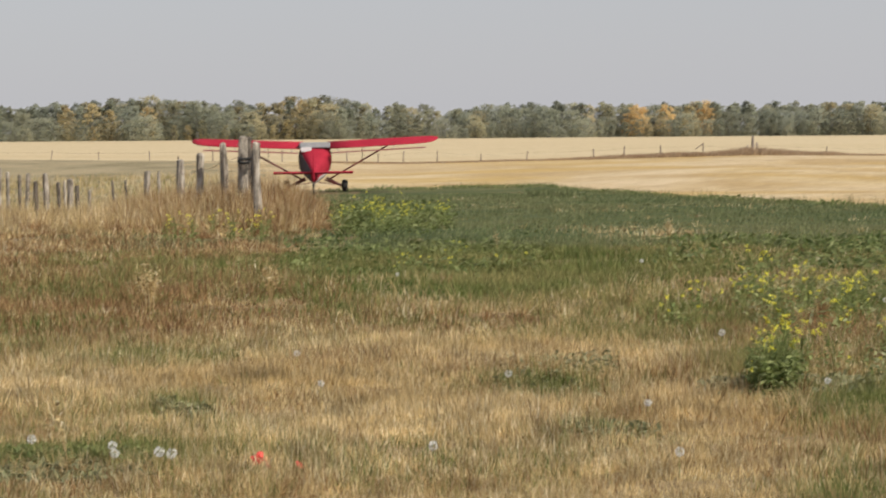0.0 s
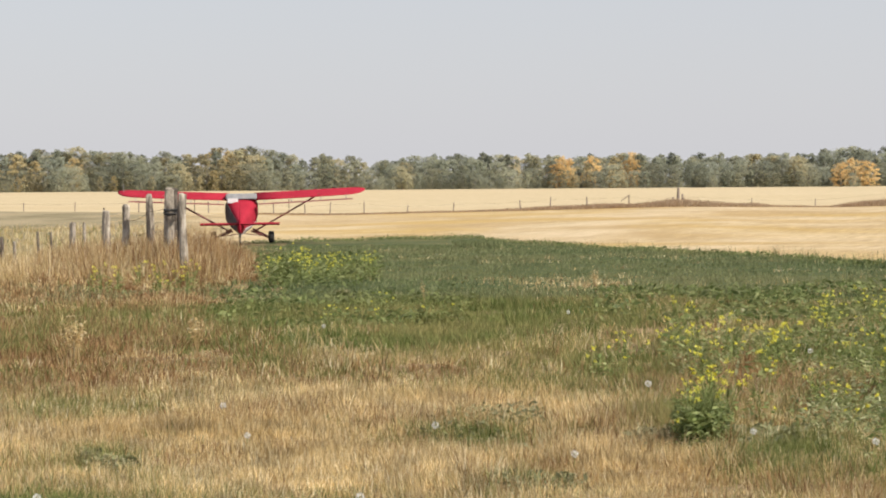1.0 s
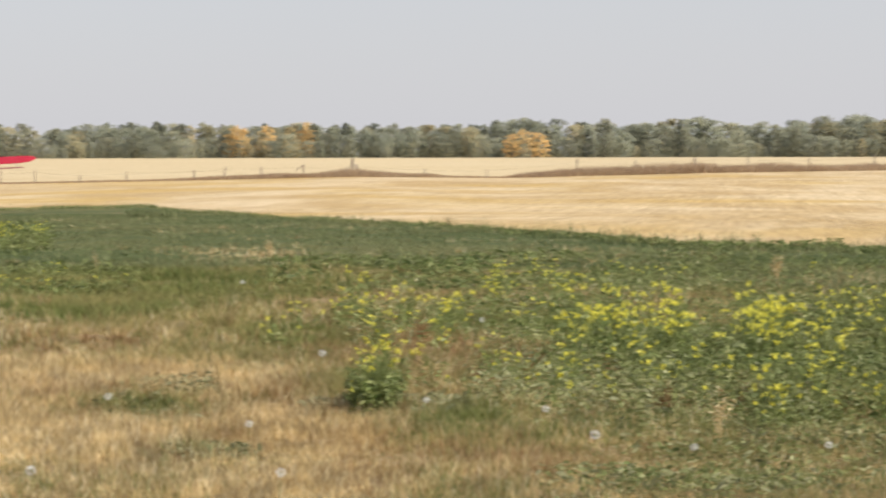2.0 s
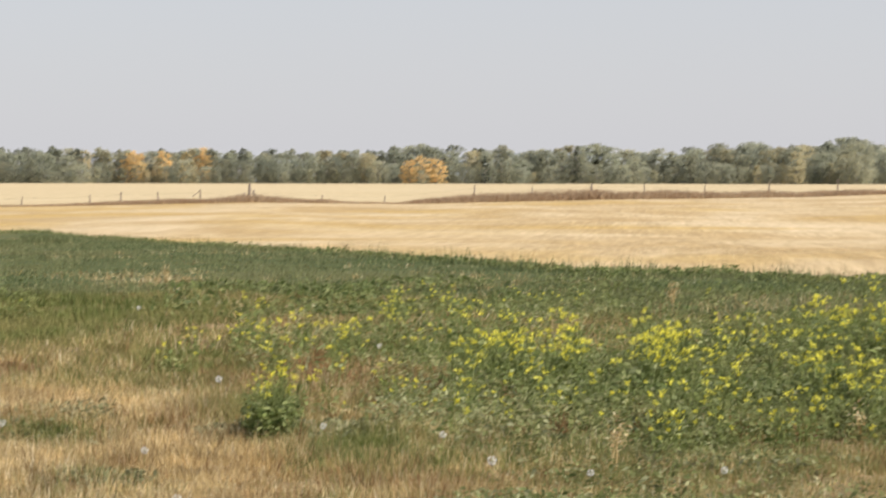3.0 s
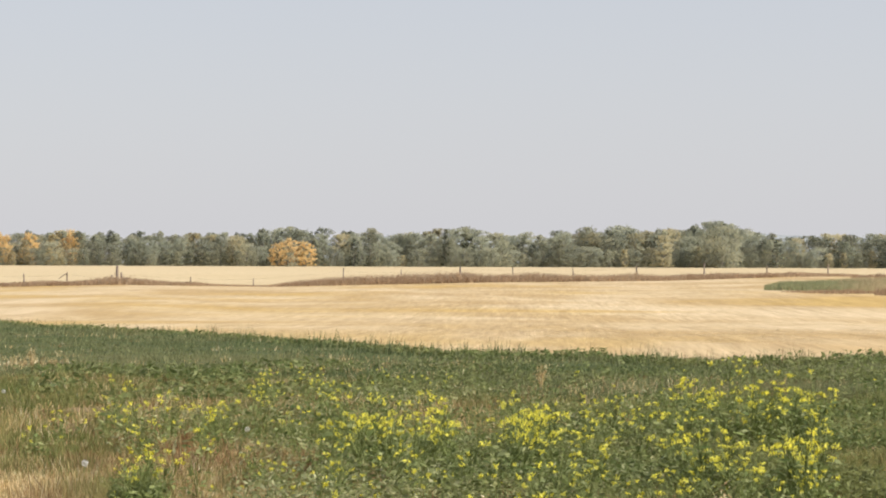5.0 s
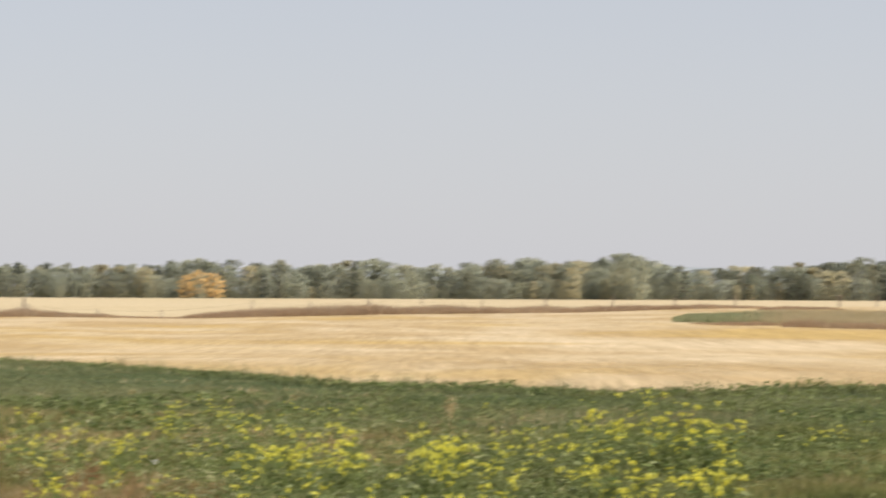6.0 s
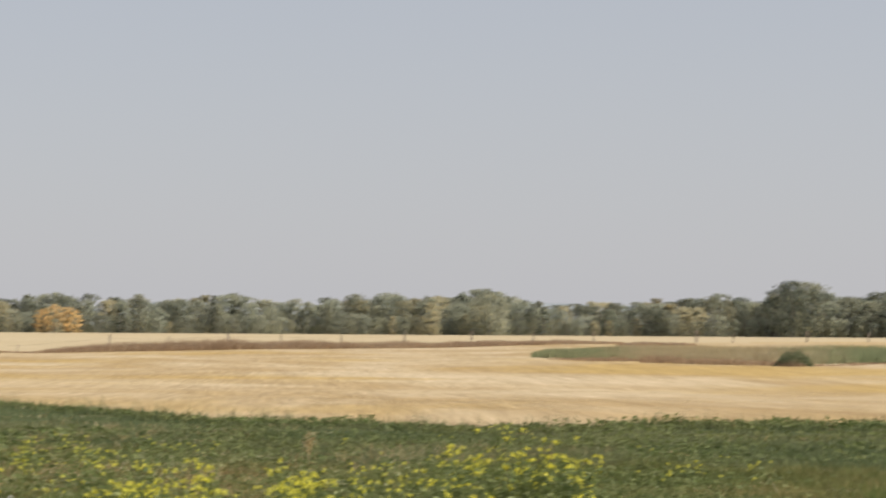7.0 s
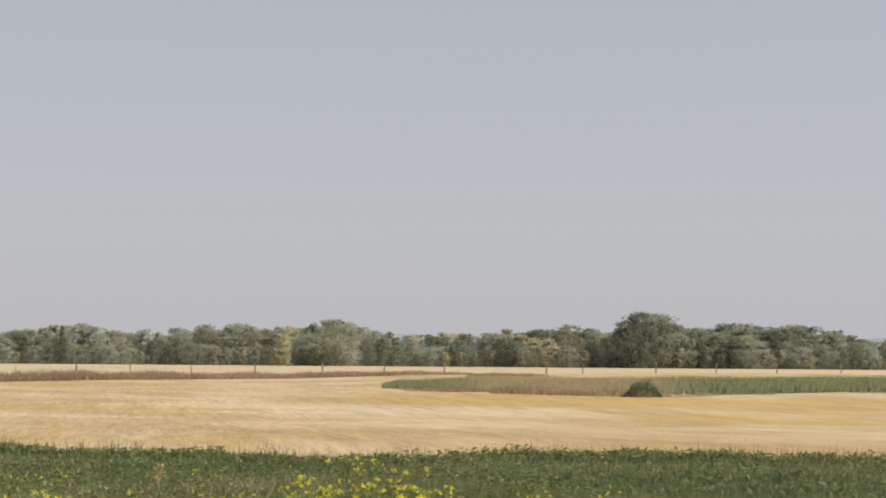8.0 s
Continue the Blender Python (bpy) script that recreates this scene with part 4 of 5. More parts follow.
def plant_clocks():
    first = seed_clock(5)
    rng = random.Random(3)
    rows = [(1.56, 5.75), (-0.24, 7.52), (-3.53, 5.21), (-2.97, 5.87), (-9.82, 7.16), (-7.98, 7.34), (-7.92, 7.51), (-6.84, 7.57), (-6.51, 7.63), (-1.12, 3.33), (4.89, 6.40), (5.63, 7.62), (6.64, 4.81), (9.16, 5.84), (10.45, 3.98), (4.75, 3.05), (13.20, 6.82), (15.60, 6.92), (18.70, 6.82), (12.00, 6.08), (18.20, 4.49)]
    for i, (az, drop) in enumerate(rows):
        r = EYE / math.tan(radians(drop))
        for _ in range(8):
            r = 0.5 * r + 0.5 * (EYE - spot(az, r)[2] - 0.125) / math.tan(radians(drop))
        x, y, z = spot(az, r)
        m = pose(x, y, z, rng.uniform(-6, 6), rng.uniform(-6, 6), rng.uniform(0, 360))
        ob = first if i == 0 else copy_thing(first, m)
        s = rng.uniform(0.65, 0.9)
        ob.matrix_basis = m @ Matrix.Diagonal((s, s, s, 1))


plant_clocks()


def build_scrap():
    """Crumpled scraps of red plastic lying in the grass."""
    for az, r, s, seed in ((-4.47, 12.0, 0.036, 1), (-3.5, 11.9, 0.022, 2), (-4.25, 11.85, 0.016, 3)):
        rng = random.Random(seed)
        bm = bmesh.new()
        bmesh.ops.create_grid(bm, x_segments=6, y_segments=6, size=s)
        for v in bm.verts:
            v.co.z = 0.5 * s * math.sin(v.co.x / s * 2.2 + seed) + rng.uniform(-0.25, 0.25) * s
            v.co.x *= rng.uniform(0.8, 1.1)
        bmesh.ops.rotate(bm, verts=bm.verts, matrix=Matrix.Rotation(radians(40), 3, "X"))
        bmesh.ops.solidify(bm, geom=bm.faces[:], thickness=0.002)
        ob = mesh_ob("plastic_scrap", bm, M_SCRAP)
        x, y, z = spot(az, r)
        ob.matrix_basis = pose(x, y, z + s * 0.7 + 0.015, 0, 0, 30 * seed)
        tagged(ob, "crumpled bright red plastic scrap in the grass", "litter", "red scraps")


build_scrap()


def build_oats():
    """Pale dry seed stalks and bare stalks that stand above the grass."""
    def stalk(name, seed, tall, n, label):
        rng = np.random.default_rng(seed)
        root = tagged(new(name), label, "dry weed", "dry weeds")
        bm = bmesh.new()
        tips = []
        for k in range(n):
            a, q = rng.random() * math.tau, 0.16 * rng.random() * tall
            p1 = Vector((q * math.cos(a), q * math.sin(a), tall * (0.6 + 0.4 * rng.random())))
            tube(bm, [(0, 0, -0.02), p1 * 0.5, p1], [0.006, 0.004, 0.002], 3, False)
            tips.append(p1)
        tagged(part("stem", bm, M_DRY, root), kind="stuff")
        c = np.concatenate([np.array(p) + rng.normal(size=(26, 3)) * [0.03, 0.03, 0.05] for p in tips])
        sd = new("seed_tuft", raw_mesh("seed_tuft", leaf_quads(rng, c, 0.016), 4, M_DRY))
        sd.parent = root
        tagged(sd, kind="stuff")
        return root

    pale = stalk("dry_weed", 1, 0.36, 9, "pale dry weed with fluffy seed tufts")
    for i, (az, r) in enumerate(((-7.05, 22.6), (-6.95, 23), (-7.15, 22.9), (-4.15, 22.8), (-12, 30), (17.5, 30), (5.4, 36))):
        x, y, z = spot(az, r)
        m = pose(x, y, z, 0, 0, i * 77)
        if i == 0:
            pale.matrix_basis = m
        else:
            copy_thing(pale, m)
    lone = stalk("dry_weed", 2, 0.24, 2, "single bent straw stalk")
    for i, (az, r) in enumerate(((16.0, 13.6), (16.15, 13.4), (1.3, 33.5), (-9.0, 12.2), (22, 15))):
        x, y, z = spot(az, r)
        m = pose(x, y, z, 0, 12, i * 50)
        if i == 0:
            lone.matrix_basis = m
        else:
            copy_thing(lone, m)


build_oats()


# ---- grass, reeds and stubble: uncountable blades, one object for each growth ----
GRASS = np.random.default_rng(99)
PARTS = {}


def sow(name, x, y, h, w, lean=0.5, way=None):
    """Blades at these places: height, width and how far the tips lean."""
    n = len(x)
    z = height(x, y)
    a, b = GRASS.random(n) * math.tau, GRASS.random(n) * math.tau
    ex, ey = np.cos(a) * w / 2, np.sin(a) * w / 2
    if way is not None:
        b = way
    l = lean * h * GRASS.random(n)
    tx, ty = x + l * np.cos(b), y + l * np.sin(b)
    tri = np.stack([np.stack([x - ex, y - ey, z - 0.01], -1), np.stack([x + ex, y + ey, z - 0.01], -1), np.stack([tx, ty, z + h], -1)], 1)
    PARTS.setdefault(name, []).append(tri.reshape(-1, 3))


def wedge(n, a0, a1, r0, r1, power=1.0):
    """Random places between two bearings and two distances; power 1 is even over the ground, below 1 thins with distance."""
    az = GRASS.uniform(a0, a1, n)
    q = 1 + power
    r = (r0 ** q + GRASS.random(n) * (r1 ** q - r0 ** q)) ** (1 / q)
    return az, r, r * np.sin(np.radians(az)), r * np.cos(np.radians(az))


def near(az, r, a, d, wa, wr):
    return np.exp(-(((az - a) / wa) ** 2 + ((r - d) / wr) ** 2))


def green_share(az, r, x, y):
    g = np.interp(r, [10, 13, 17, 21, 26, 32, 38, 60], [0.10, 0.15, 0.22, 0.46, 0.66, 0.80, 0.95, 1.0])
    left = np.clip((-2.5 - az) / 2.5, 0, 1) * np.clip((r - 19) / 6, 0, 1)
    g = g * (1 - 0.70 * left)
    right = np.clip((az - 8) / 4, 0, 1) * np.clip((r - 15.2) / 1.6, 0, 1)
    g = np.maximum(g, 0.64 * right)
    g = np.maximum(g, np.clip((az - 6) / 4, 0, 1) * 0.55)
    for a, d, wa, wr, s in ((-8.8, 12.5, 2.6, 0.38, 1.5), (-6.3, 14.5, 0.8, 0.6, 0.9), (2.5, 15.6, 1.8, 1.0, 1.0), (7.3, 16.4, 1.2, 0.9, 1.1), (-1, 32, 3.2, 4, 0.5), (-4.6, 24.5, 1.8, 1.4, 0.5),
                            (-2.2, 21.5, 1.0, 0.8, 0.45), (9.8, 14.8, 1.6, 0.8, 0.6), (3.9, 13.2, 0.9, 0.25, 0.6), (-7.5, 30, 2.5, 3, 0.5), (9.6, 11.4, 2.2, 1.6, 0.4), (-6.6, 17.5, 1.6, 0.8, 0.5), (5.8, 20.5, 2.2, 1.6, 0.5), (2.8, 24.5, 3.2, 3.5, 0.35)):
        g = g + s * near(az, r, a, d, wa, wr)
    for a, d, wa, wr, s in ((5.1, 40, 1.3, 2.2, 0.9), (-5.2, 34, 1.5, 2.0, 0.8), (0.5, 18, 2.5, 1.2, 0.4), (-4, 18.5, 4, 1.5, 0.3), (9, 20, 1.6, 2.2, 0.4)):
        g = g - s * near(az, r, a, d, wa, wr)
    g = np.maximum(g, 0.97 * np.clip((az - 19.5) / 3, 0, 1) * np.clip((r - 13.5) / 2.5, 0, 1))
    lush = np.clip((r - 27) / 8, 0, 1) * np.clip((az + 3) / 3, 0, 1)
    g = np.maximum(g, np.clip((az - 9) / 3, 0, 1) * np.clip((r - np.interp(az, [9, 16, 22], [27, 25, 18])) / 3, 0, 1) * np.interp(az, [9, 18, 22], [0.92, 0.95, 0.98]))
    return np.clip(g + (1.5 - 1.2 * np.maximum(lush, np.clip((az - 19.5) / 3, 0, 1))) * (clouds(x, y, 2.2, 3) - 0.5), 0, 1)


def rust_share(az, r, x, y):
    s = 0.10 + 0.55 * np.clip((-1 - az) / 3, 0, 1) * np.clip((r - 18) / 4, 0, 1) + 0.2 * np.clip((az - 6.5) / 2, 0, 1) * np.clip((13 - az) / 2, 0, 1) * np.clip((17 - r) / 3, 0, 1)
    for a, d, wa, wr, k in ((-3.2, 24.2, 1.2, 1.3, 0.8), (-0.8, 20.3, 1.2, 0.8, 0.7), (-6.5, 26.5, 2.2, 1.4, 0.6), (-9.5, 24, 2.5, 3, 0.4), (8, 20.5, 2.5, 2.2, 0.4), (11.5, 19.5, 2, 2, 0.5), (6.3, 21, 1.5, 1.5, 0.4), (13.6, 16.5, 1.4, 0.8, 0.4), (-7.6, 21, 2.2, 1.6, 0.5), (1.6, 20.6, 1.6, 0.5, 0.6)):
        s = s + k * near(az, r, a, d, wa, wr)
    return np.clip(s + 0.8 * (clouds(x, y, 1.6, 8) - 0.5), 0, 0.85)


def sow_meadow(n, r0, r1, bunch=9):
    """Tufts of blades that share a kind, on patchy ground."""
    az, r, x, y = wedge(n // bunch, -12.5, 36.5, r0, r1, 0.35)
    tuft = clouds(x, y, 0.7, 21) + 0.35 * (GRASS.random(len(x)) - 0.5)
    ok = r < edge_r(az) - 0.3
    ok &= ~((az < -6.5) & (r > 60))
    az, r, x, y, tuft = (q[ok] for q in (az, r, x, y, tuft))
    g = GRASS.random(len(x)) < green_share(az, r, x, y)
    ru = ~g & (GRASS.random(len(x)) < rust_share(az, r, x, y))
    turf = g & (r > 34 + 4 * (clouds(x, y, 5, 40) - 0.5)) | (g & (az > 14) & (r > 29))
    wide = np.interp(r, [10, 20, 38, 86], [0.0052, 0.0095, 0.018, 0.034])
    tall = np.interp(r, [10, 20, 28, 38, 86], [0.075, 0.10, 0.12, 0.09, 0.08])
    h = tall * (0.45 + 0.75 * GRASS.random(len(x))) * (0.2 + 1.6 * tuft)
    w = wide * (0.6 + 0.8 * GRASS.random(len(x)))
    keep = tuft > 0.34
    for name, pick, kh in (("dry_grass", ~g & ~ru, 1.0), ("russet_grass", ru, 1.1), ("green_grass", g & ~turf, 1.0), ("turf", turf, 0.9)):
        pick = pick & keep
        m = int(pick.sum()) * bunch
        bx, by, bh, bw, spread = (np.repeat(q[pick], bunch) for q in (x, y, h * kh, w, wide * 5.0))
        jx, jy = GRASS.normal(size=m) * spread, GRASS.normal(size=m) * spread
        sow(name, bx + jx, by + jy, bh * (0.4 + 0.75 * GRASS.random(m)), bw * (0.7 + 0.6 * GRASS.random(m)), 0.85, np.arctan2(jy, jx) + GRASS.normal(size=m) * 0.7)


sow_meadow(760000, 10.2, 20)
sow_meadow(520000, 20, 38)
sow_meadow(330000, 38, 86)

# ragged taller fringe along the turf's edge
az, r, x, y = wedge(9000, -3, 36.5, 0.96, 1.012)
r = r * edge_r(az)
x, y = r * np.sin(np.radians(az)), r * np.cos(np.radians(az))
hh = 0.05 + 0.13 * GRASS.random(len(x)) ** 3 * clouds(x, y, 1.5, 60) * 2
sow("turf", x, y, hh, 0.035 + 0 * x, 0.6)
az, r, x, y = wedge(3000, 2.0, 3.2, 76, 82)
sow("turf", x, y, 0.12 + 0.16 * GRASS.random(len(x)), 0.05 + 0 * x, 0.6)

az, r, x, y = wedge(15000, -2.8, 36.5, 0.97, 1.008)
r = r * edge_r(az)
x, y = r * np.sin(np.radians(az)), r * np.cos(np.radians(az))
top = 0.05 + 0.22 * clouds(x, y, 0.9, 61) ** 2
PARTS.setdefault("lawn_weeds_quads", []).append(leaf_quads(GRASS, np.stack([x, y, height(x, y) + top * GRASS.random(len(x))], -1), 0.045))

az, r, x, y = wedge(5200, 0, 36.5, 0.985, 1.01)
r = r * edge_r(az)
x, y = r * np.sin(np.radians(az)), r * np.cos(np.radians(az))
hh = (0.08 + 0.26 * GRASS.random(len(x)) ** 2) * (0.3 + 1.2 * clouds(x, y, 1.1, 63))
brown = GRASS.random(len(x)) < np.interp(az, [26, 33], [0.15, 0.8])
for name, pick in (("turf", ~brown), ("tall_grass", brown)):
    sow(name, x[pick], y[pick], hh[pick], 0.016 + 0 * x[pick], 0.5)

# loose straw lying on the ground
az, r, x, y = wedge(110000, -12.5, 36.5, 10.2, 24, 0.3)
keep = GRASS.random(len(x)) > 0.8 * green_share(az, r, x, y)
x, y, r = x[keep], y[keep], r[keep]
sow("dry_grass", x, y, 0.012 + 0.03 * GRASS.random(len(x)), 0.0055 * r / 12, 5.0)

# upright russet dock stalks among the weeds
for a, d in ((16.6, 15.2), (16.9, 15.6), (19.0, 15.3), (13.6, 16.8), (11.9, 18.5), (20.6, 15.0), (14.8, 14.9), (9.0, 21.0), (8.4, 22.0)):
    n = 70
    x0, y0, _ = spot(a, d)
    sow("russet_grass", x0 + GRASS.normal(size=n) * 0.025, y0 + GRASS.normal(size=n) * 0.025, 0.08 + 0.2 * GRASS.random(n), 0.009 + 0 * GRASS.random(n), 0.5)

# tall brown grass round the fence
az, r, x, y = wedge(130000, -12.5, -2.2, 36, 60, 0.6)
d = clouds(x, y, 1.3, 70)
end = np.clip((-2.4 - az) / 1.6, 0, 1) * np.clip((r - 39.5 - 14 * (clouds(x, y, 2.0, 75) - 0.42)) / 8, 0, 1)
keep = GRASS.random(len(x)) < end * np.clip(3.2 * d - 1.0, 0, 1)
az, x, y, d, r = az[keep], x[keep], y[keep], d[keep], r[keep]
hh = (0.2 + 0.6 * GRASS.random(len(x)) ** 1.4) * (0.35 + 1.3 * d) * np.clip((r - 38) / 10, 0.15, 1) * np.interp(az, [-12, -9, -6, -4.5, -3.4, -2.4], [0.78, 0.82, 1.0, 1.1, 0.8, 0.2])
pale = GRASS.random(len(x)) < np.interp(az, [-12, -8, -6, -4], [0.75, 0.6, 0.3, 0.25]) * (0.5 + clouds(x, y, 1.1, 78))
fresh = ~pale & (r < 43) & (GRASS.random(len(x)) < 0.35)
wid = 0.009 + 0.014 * GRASS.random(len(x))
for name, pick in (("tall_grass", ~pale & ~fresh), ("dry_grass", pale), ("green_grass", fresh)):
    sow(name, x[pick], y[pick], hh[pick], wid[pick], 0.7)
# leaning tussocks of it, rusty and pale
tz, tr, tx, ty = wedge(1500, -12.5, -2.7, 38, 56, 0.6)
keep = GRASS.random(len(tx)) < np.clip((-2.5 - tz) / 1.0, 0, 1) * np.clip((tr - 39 - 10 * (clouds(tx, ty, 2.4, 75) - 0.42)) / 4, 0, 1)
tz, tr, tx, ty = tz[keep], tr[keep], tx[keep], ty[keep]
tall = (0.3 + 0.42 * GRASS.random(len(tx))) * np.clip((tr - 38) / 10, 0.2, 1) * np.interp(tz, [-12, -9, -6, -4.2, -3.4, -2.7], [0.8, 0.85, 1.05, 1.1, 0.85, 0.3])
light = GRASS.random(len(tx)) < np.interp(tz, [-12, -8, -6, -4], [0.7, 0.5, 0.25, 0.2])
for name, pick in (("tall_grass", ~light & (GRASS.random(len(tx)) < 0.6)), ("russet_grass", ~light & (GRASS.random(len(tx)) < 0.4)), ("dry_grass", light)):
    b = 44
    m = int(pick.sum()) * b
    jx, jy = GRASS.normal(size=m) * 0.07, GRASS.normal(size=m) * 0.07
    sow(name, np.repeat(tx[pick], b) + jx, np.repeat(ty[pick], b) + jy, np.repeat(tall[pick], b) * (0.5 + 0.6 * GRASS.random(m)), 0.012 + 0.014 * GRASS.random(m), 1.1, np.arctan2(jy, jx) + 0.5 * GRASS.normal(size=m))
az, r, x, y = wedge(4000, -12.5, -3, 42, 56, 0.6)
sow("dry_grass", x, y, (0.35 + 0.45 * GRASS.random(len(x))) * np.interp(az, [-5, -3.4, -3], [1, 0.8, 0.3]), 0.011 + 0 * x, 0.45)

# thin pale grass over the pasture behind the fences
az, r, x, y = wedge(26000, -12.5, -5.2, 58, 150, 0.3)
keep = GRASS.random(len(x)) < np.clip(2.4 * clouds(x, y, 5, 76) - 0.55, 0, 1) * np.clip((-5.0 - az) / 1.5, 0, 1)
x, y = x[keep], y[keep]
green = GRASS.random(len(x)) < 0.25
for name, pick in (("dry_grass", ~green), ("green_grass", green)):
    sow(name, x[pick], y[pick], 0.15 + 0.4 * GRASS.random(pick.sum()) ** 1.5, 0.02 + 0.015 * GRASS.random(pick.sum()), 0.8)

# broad-leaved weeds under the mustard
def sow_weeds(n, a0, a1, r0, r1, size, tall, name="broad_weeds", cover=0.5):
    az, r, x, y = wedge(n, a0, a1, r0, r1, 0.5)
    c = clouds(x, y, 1.4, 90)
    ea = np.clip(np.minimum(az - a0, a1 - az) / (0.22 * (a1 - a0)), 0, 1)
    er = np.clip(np.minimum(r - r0, r1 - r) / (0.22 * (r1 - r0)), 0, 1)
    keep = GRASS.random(n) < np.clip((c - cover + 0.12) * 3, 0, 1) * np.clip(ea * er * 1.6 - 0.5 + c, 0, 1)
    x, y, c = x[keep], y[keep], c[keep]
    p = np.stack([x, y, height(x, y) + 0.01 + tall * GRASS.random(len(x)) ** 1.4 * (0.4 + c)], -1)
    PARTS.setdefault(name + "_quads", []).append(leaf_quads(GRASS, p, size, 0.55))


sow_weeds(44000, 10, 21, 14.0, 22, 0.022, 0.20)
sow_weeds(42000, 15, 27, 14.0, 22, 0.025, 0.22, "lawn_weeds", cover=0.42)
sow_weeds(13000, 11.5, 27, 11.2, 15.2, 0.02, 0.10, cover=0.47)
sow_weeds(16000, 11.5, 27, 11.2, 15.2, 0.02, 0.10, "lawn_weeds", cover=0.47)
sow_weeds(3500, 11.5, 27, 11.2, 15.2, 0.03, 0.08, "grey_weeds", cover=0.5)
sow_weeds(30000, 13, 26, 14.4, 21, 0.026, 0.24, "lawn_weeds", cover=0.48)
sow_weeds(26000, 7, 22, 20, 30, 0.03, 0.15, cover=0.52)
sow_weeds(60000, 9, 29, 20, 37, 0.032, 0.17, "lawn_weeds", cover=0.46)
sow_weeds(26000, 21, 31, 14, 24, 0.026, 0.16, "lawn_weeds", cover=0.42)
sow_weeds(9000, -2.8, 0.3, 37, 53, 0.05, 0.3, "lawn_weeds", cover=0.42)
sow_weeds(9000, -4.0, 2.5, 26, 38, 0.05, 0.14, "lawn_weeds", cover=0.52)
sow_weeds(16000, 23, 37.5, 26, 46, 0.05, 0.12, "lawn_weeds", cover=0.52)
sow_weeds(12000, 5.0, 14, 27, 38, 0.05, 0.16, "lawn_weeds", cover=0.5)
sow_weeds(2200, 7.2, 8.6, 14.7, 15.5, 0.024, 0.26, "lawn_weeds", cover=0.40)
sow_weeds(5000, -11.5, -6.4, 12.0, 12.9, 0.02, 0.07, "lawn_weeds", cover=0.42)
sow_weeds(3000, -7.0, -5.6, 13.9, 15.0, 0.03, 0.06, "grey_weeds", cover=0.45)
sow_weeds(3000, 1.0, 4.2, 14.6, 17.0, 0.022, 0.07, "grey_weeds", cover=0.55)
sow_weeds(2600, 6.0, 10.5, 14.7, 15.7, 0.035, 0.07, "grey_weeds", cover=0.48)
sow_weeds(2200, 2.8, 5.2, 12.9, 13.5, 0.025, 0.04, "grey_weeds", cover=0.45)
sow_weeds(3000, -11, -6.6, 11.4, 12.6, 0.03, 0.04, "grey_weeds", cover=0.5)

# stubble stalks, thinning with distance
az, r, x, y = wedge(110000, -6, 36.5, 1.0, 2.8, -0.3)
r = r * edge_r(az)
x, y = r * np.sin(np.radians(az)), r * np.cos(np.radians(az))
keep = GRASS.random(len(x)) < np.clip((150 - r) / 90, 0, 1) * np.clip(3 * clouds(x * 0.25, y * 1.3, 7, 120) - 1.0, 0, 1)
sow("stubble", x[keep], y[keep], 0.006 + 0.012 * GRASS.random(keep.sum()), 0.02 + 0.03 * GRASS.random(keep.sum()), 14.0)

# brown bank of rough grass along the far fence
az, r, x, y = wedge(90000, -3, 25, 0.965, 1.02)
tall = np.interp(az, [-3, 3, 4, 6, 7.3, 9, 9.6, 10.9, 11.4, 13, 15.5, 18, 21, 23, 25], [0.1, 0.15, 0.35, 0.5, 0.75, 0.5, 0.15, 0.12, 0.6, 0.95, 1.15, 0.85, 0.7, 0.6, 0.2])
r = r * fence_r(az)
x, y = r * np.sin(np.radians(az)), r * np.cos(np.radians(az))
sow("bank_grass", x, y, tall * (0.25 + 0.75 * GRASS.random(len(x))) * (0.1 + 1.7 * clouds(x, y, 3.2, 130)), 0.05 + 0.08 * GRASS.random(len(x)), 1.4)
az, r, x, y = wedge(3000, 24.8, 26.8, 268, 276)
sow("bank_grass", x, y, (0.15 + 0.7 * GRASS.random(len(x)) * clouds(x, y, 3, 131)) * np.sqrt(np.clip(1 - ((az - 25.8) / 1.0) ** 2, 0, 1)), 0.14 + 0 * x, 0.5)

# reedy strip in the stubble
REED_AZ, REED_DROP = [22.4, 24.5, 27.2, 29.2, 34.8, 37], [0.60, 0.645, 0.69, 0.72, 0.585, 0.57]
REED_R = [ground_r(a, d) for a, d in zip(REED_AZ, REED_DROP)]
az, r, x, y = wedge(120000, 22.8, 36.8, 1.0, 1.32, -0.5)
r = (1 + (r - 1) * np.interp(az, [22.8, 25.5], [0.4, 1])) * np.interp(az, REED_AZ, REED_R) * (1 + 0.03 * (clouds(az * 4, az * 0, 3, 150) - 0.5))
x, y = r * np.sin(np.radians(az)), r * np.cos(np.radians(az))
hh = np.interp(az, [22.8, 23.2, 25, 36], [0.15, 0.5, 0.72, 0.85]) * (0.55 + 0.5 * GRASS.random(len(x))) * (0.6 + 0.7 * clouds(x, y, 7, 160))
tan = GRASS.random(len(x)) < np.interp(az, [24.2, 25.4, 28.3, 29.5, 30.6], [0.05, 1.0, 1.1, 0.5, 0.0]) * (0.6 + 0.7 * clouds(x, y, 6, 165))
wr = 0.022 + 0.035 * GRASS.random(len(x))
for name, pick in (("reeds", ~tan), ("pale_reeds", tan)):
    sow(name, x[pick], y[pick], hh[pick], wr[pick], 0.7)
az, r, x, y = wedge(16000, 23.2, 35.5, 0.955, 0.998)
r = r * np.interp(az, REED_AZ, REED_R)
x, y = r * np.sin(np.radians(az)), r * np.cos(np.radians(az))
keep = clouds(x * 0.5, y * 0.5, 4, 170) > 0.40
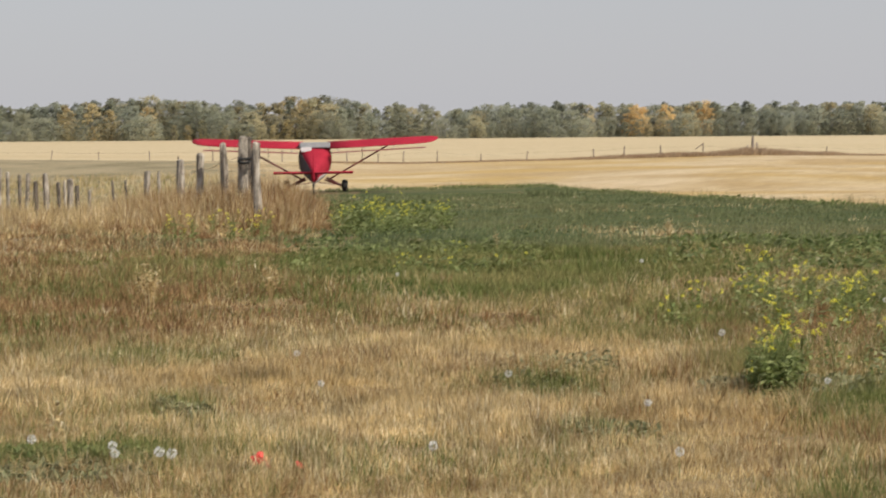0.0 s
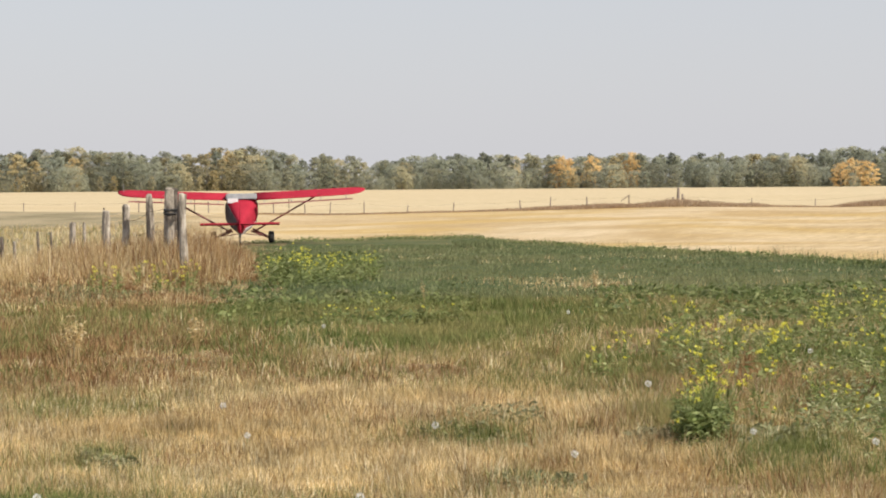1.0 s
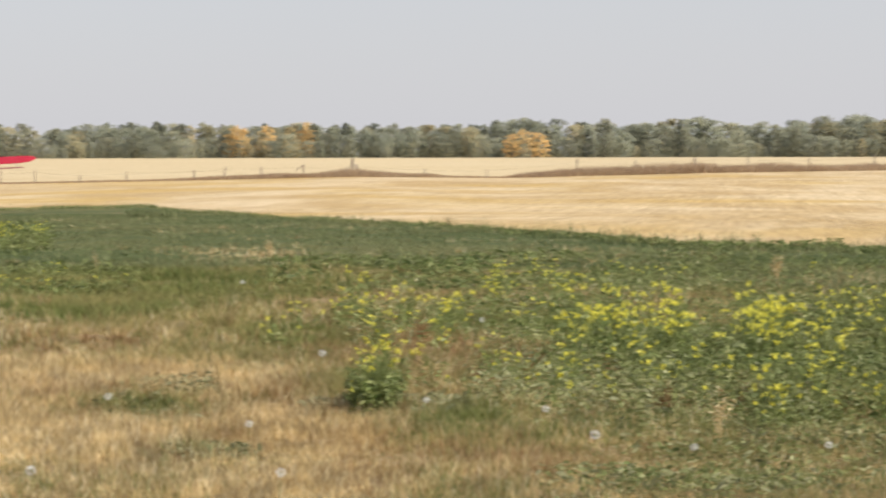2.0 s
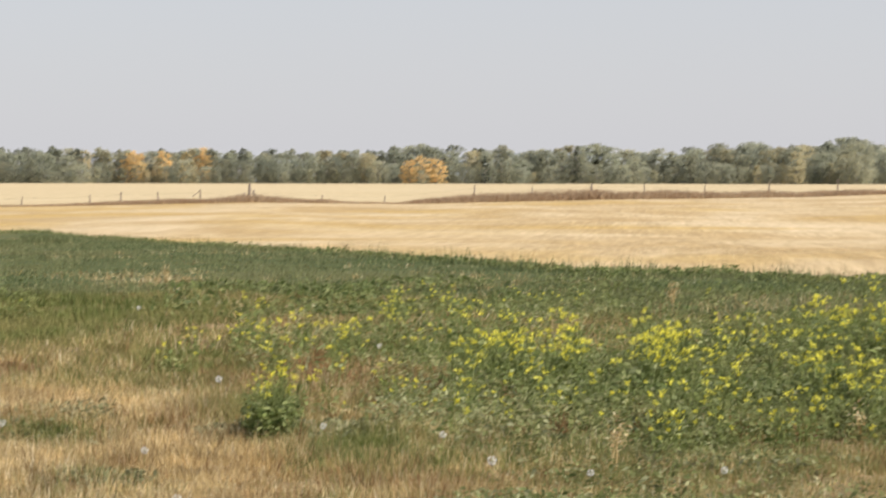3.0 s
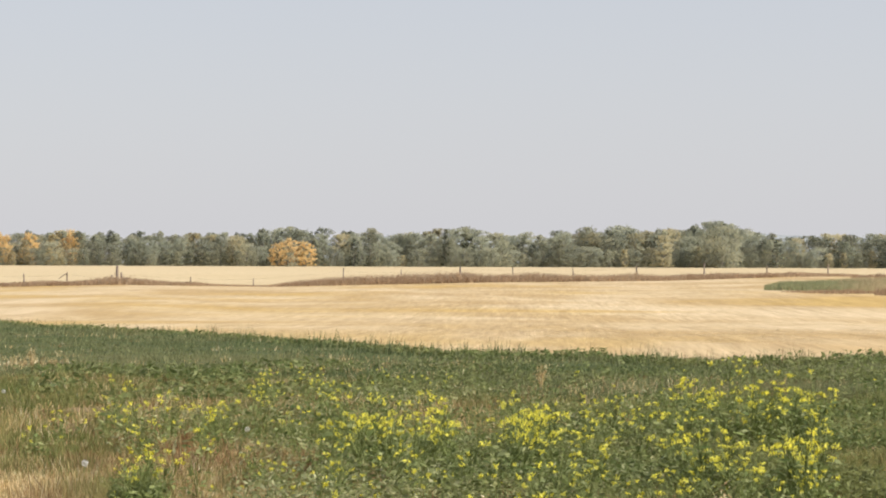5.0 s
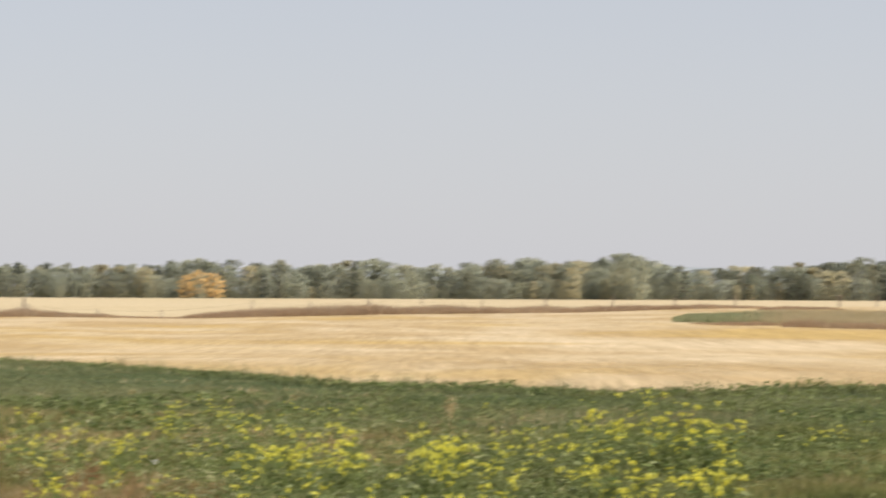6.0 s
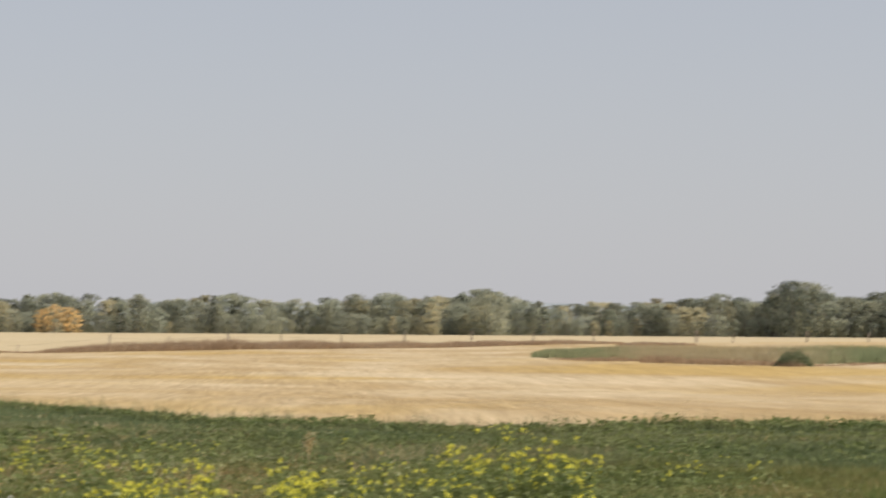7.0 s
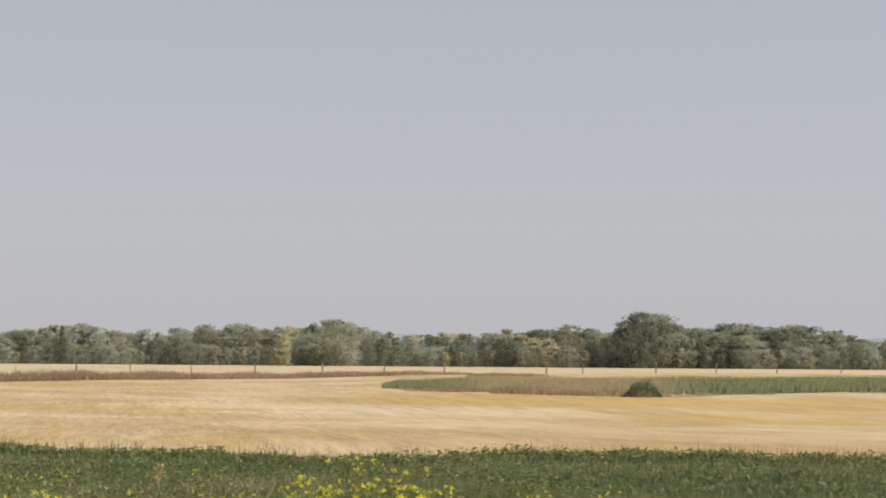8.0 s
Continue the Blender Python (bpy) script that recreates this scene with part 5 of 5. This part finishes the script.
sow("bank_grass", x[keep], y[keep], (0.15 + 0.6 * GRASS.random(keep.sum()) * clouds(x[keep], y[keep], 3, 171)) * np.interp(az[keep], [23.2, 25.5, 28.6, 30, 35.5], [0.1, 1.2, 0.9, 0.3, 0.1]) * np.clip(2.6 * clouds(x[keep], y[keep], 6, 172) - 0.4, 0.15, 1), 0.06 + 0 * x[keep], 0.6)
az, r, x, y = wedge(3200, 28.55, 29.5, 0.96, 0.99)
r = r * np.interp(az, REED_AZ, REED_R) * 0.995
x, y = r * np.sin(np.radians(az)), r * np.cos(np.radians(az))
PARTS["willow_clump_quads"] = [leaf_quads(GRASS, np.stack([x, y, height(x, y) + (0.2 + 1.15 * clouds(x, y, 0.6, 180)) * GRASS.random(len(x)) ** 0.8 * np.exp(-((az - 29.02) / 0.37) ** 4)], -1), 0.07)]

for name, mat, label, cat in (
        ("dry_grass", M_DRY, "short dry straw-coloured grass", "grass"), ("russet_grass", M_RUST, "withered russet grass and dock", "grass"),
        ("green_grass", M_GREEN, "short green grass mixed with straw", "grass"), ("turf", M_TURF, "dense dark green turf with a ragged edge", "grass"),
        ("tall_grass", M_BROWN, "tall dry brown grass round the fence", "grass"), ("broad_weeds", M_LEAF, "low broad-leaved dark green weeds", "weeds"),
        ("lawn_weeds", M_LAWNLEAF, "dark green leafy weeds in the turf", "weeds"), ("grey_weeds", M_GREYLEAF, "flat grey-green rosette weeds in dry grass", "weeds"), ("stubble", M_STALK, "cut golden straw stubble", "stubble"),
        ("bank_grass", M_BANK, "rough brown grass bank along the far fence", "grass"), ("reeds", M_REED, "strip of green reeds in the stubble", "reeds"), ("pale_reeds", M_PALEREED, "pale tan dry reeds among green ones", "reeds"),
        ("willow_clump", M_WILLOW, "dark green bushy clump among the reeds", "shrub")):
    sides = 4 if name + "_quads" in PARTS else 3
    corners = np.concatenate(PARTS[name + "_quads" if sides == 4 else name])
    soft = {"stubble": 0.35, "reeds": 0.6, "pale_reeds": 0.6}.get(name)
    if soft:
        corners = face_south(corners, sides)
    me = raw_mesh(name, corners, sides, mat)
    if soft:
        soft_shade(me, corners, sides, soft, len(name))
    tagged(new(name, me), label, cat, kind="stuff")


def motions():
    """Nothing but the camera moves."""


motions()
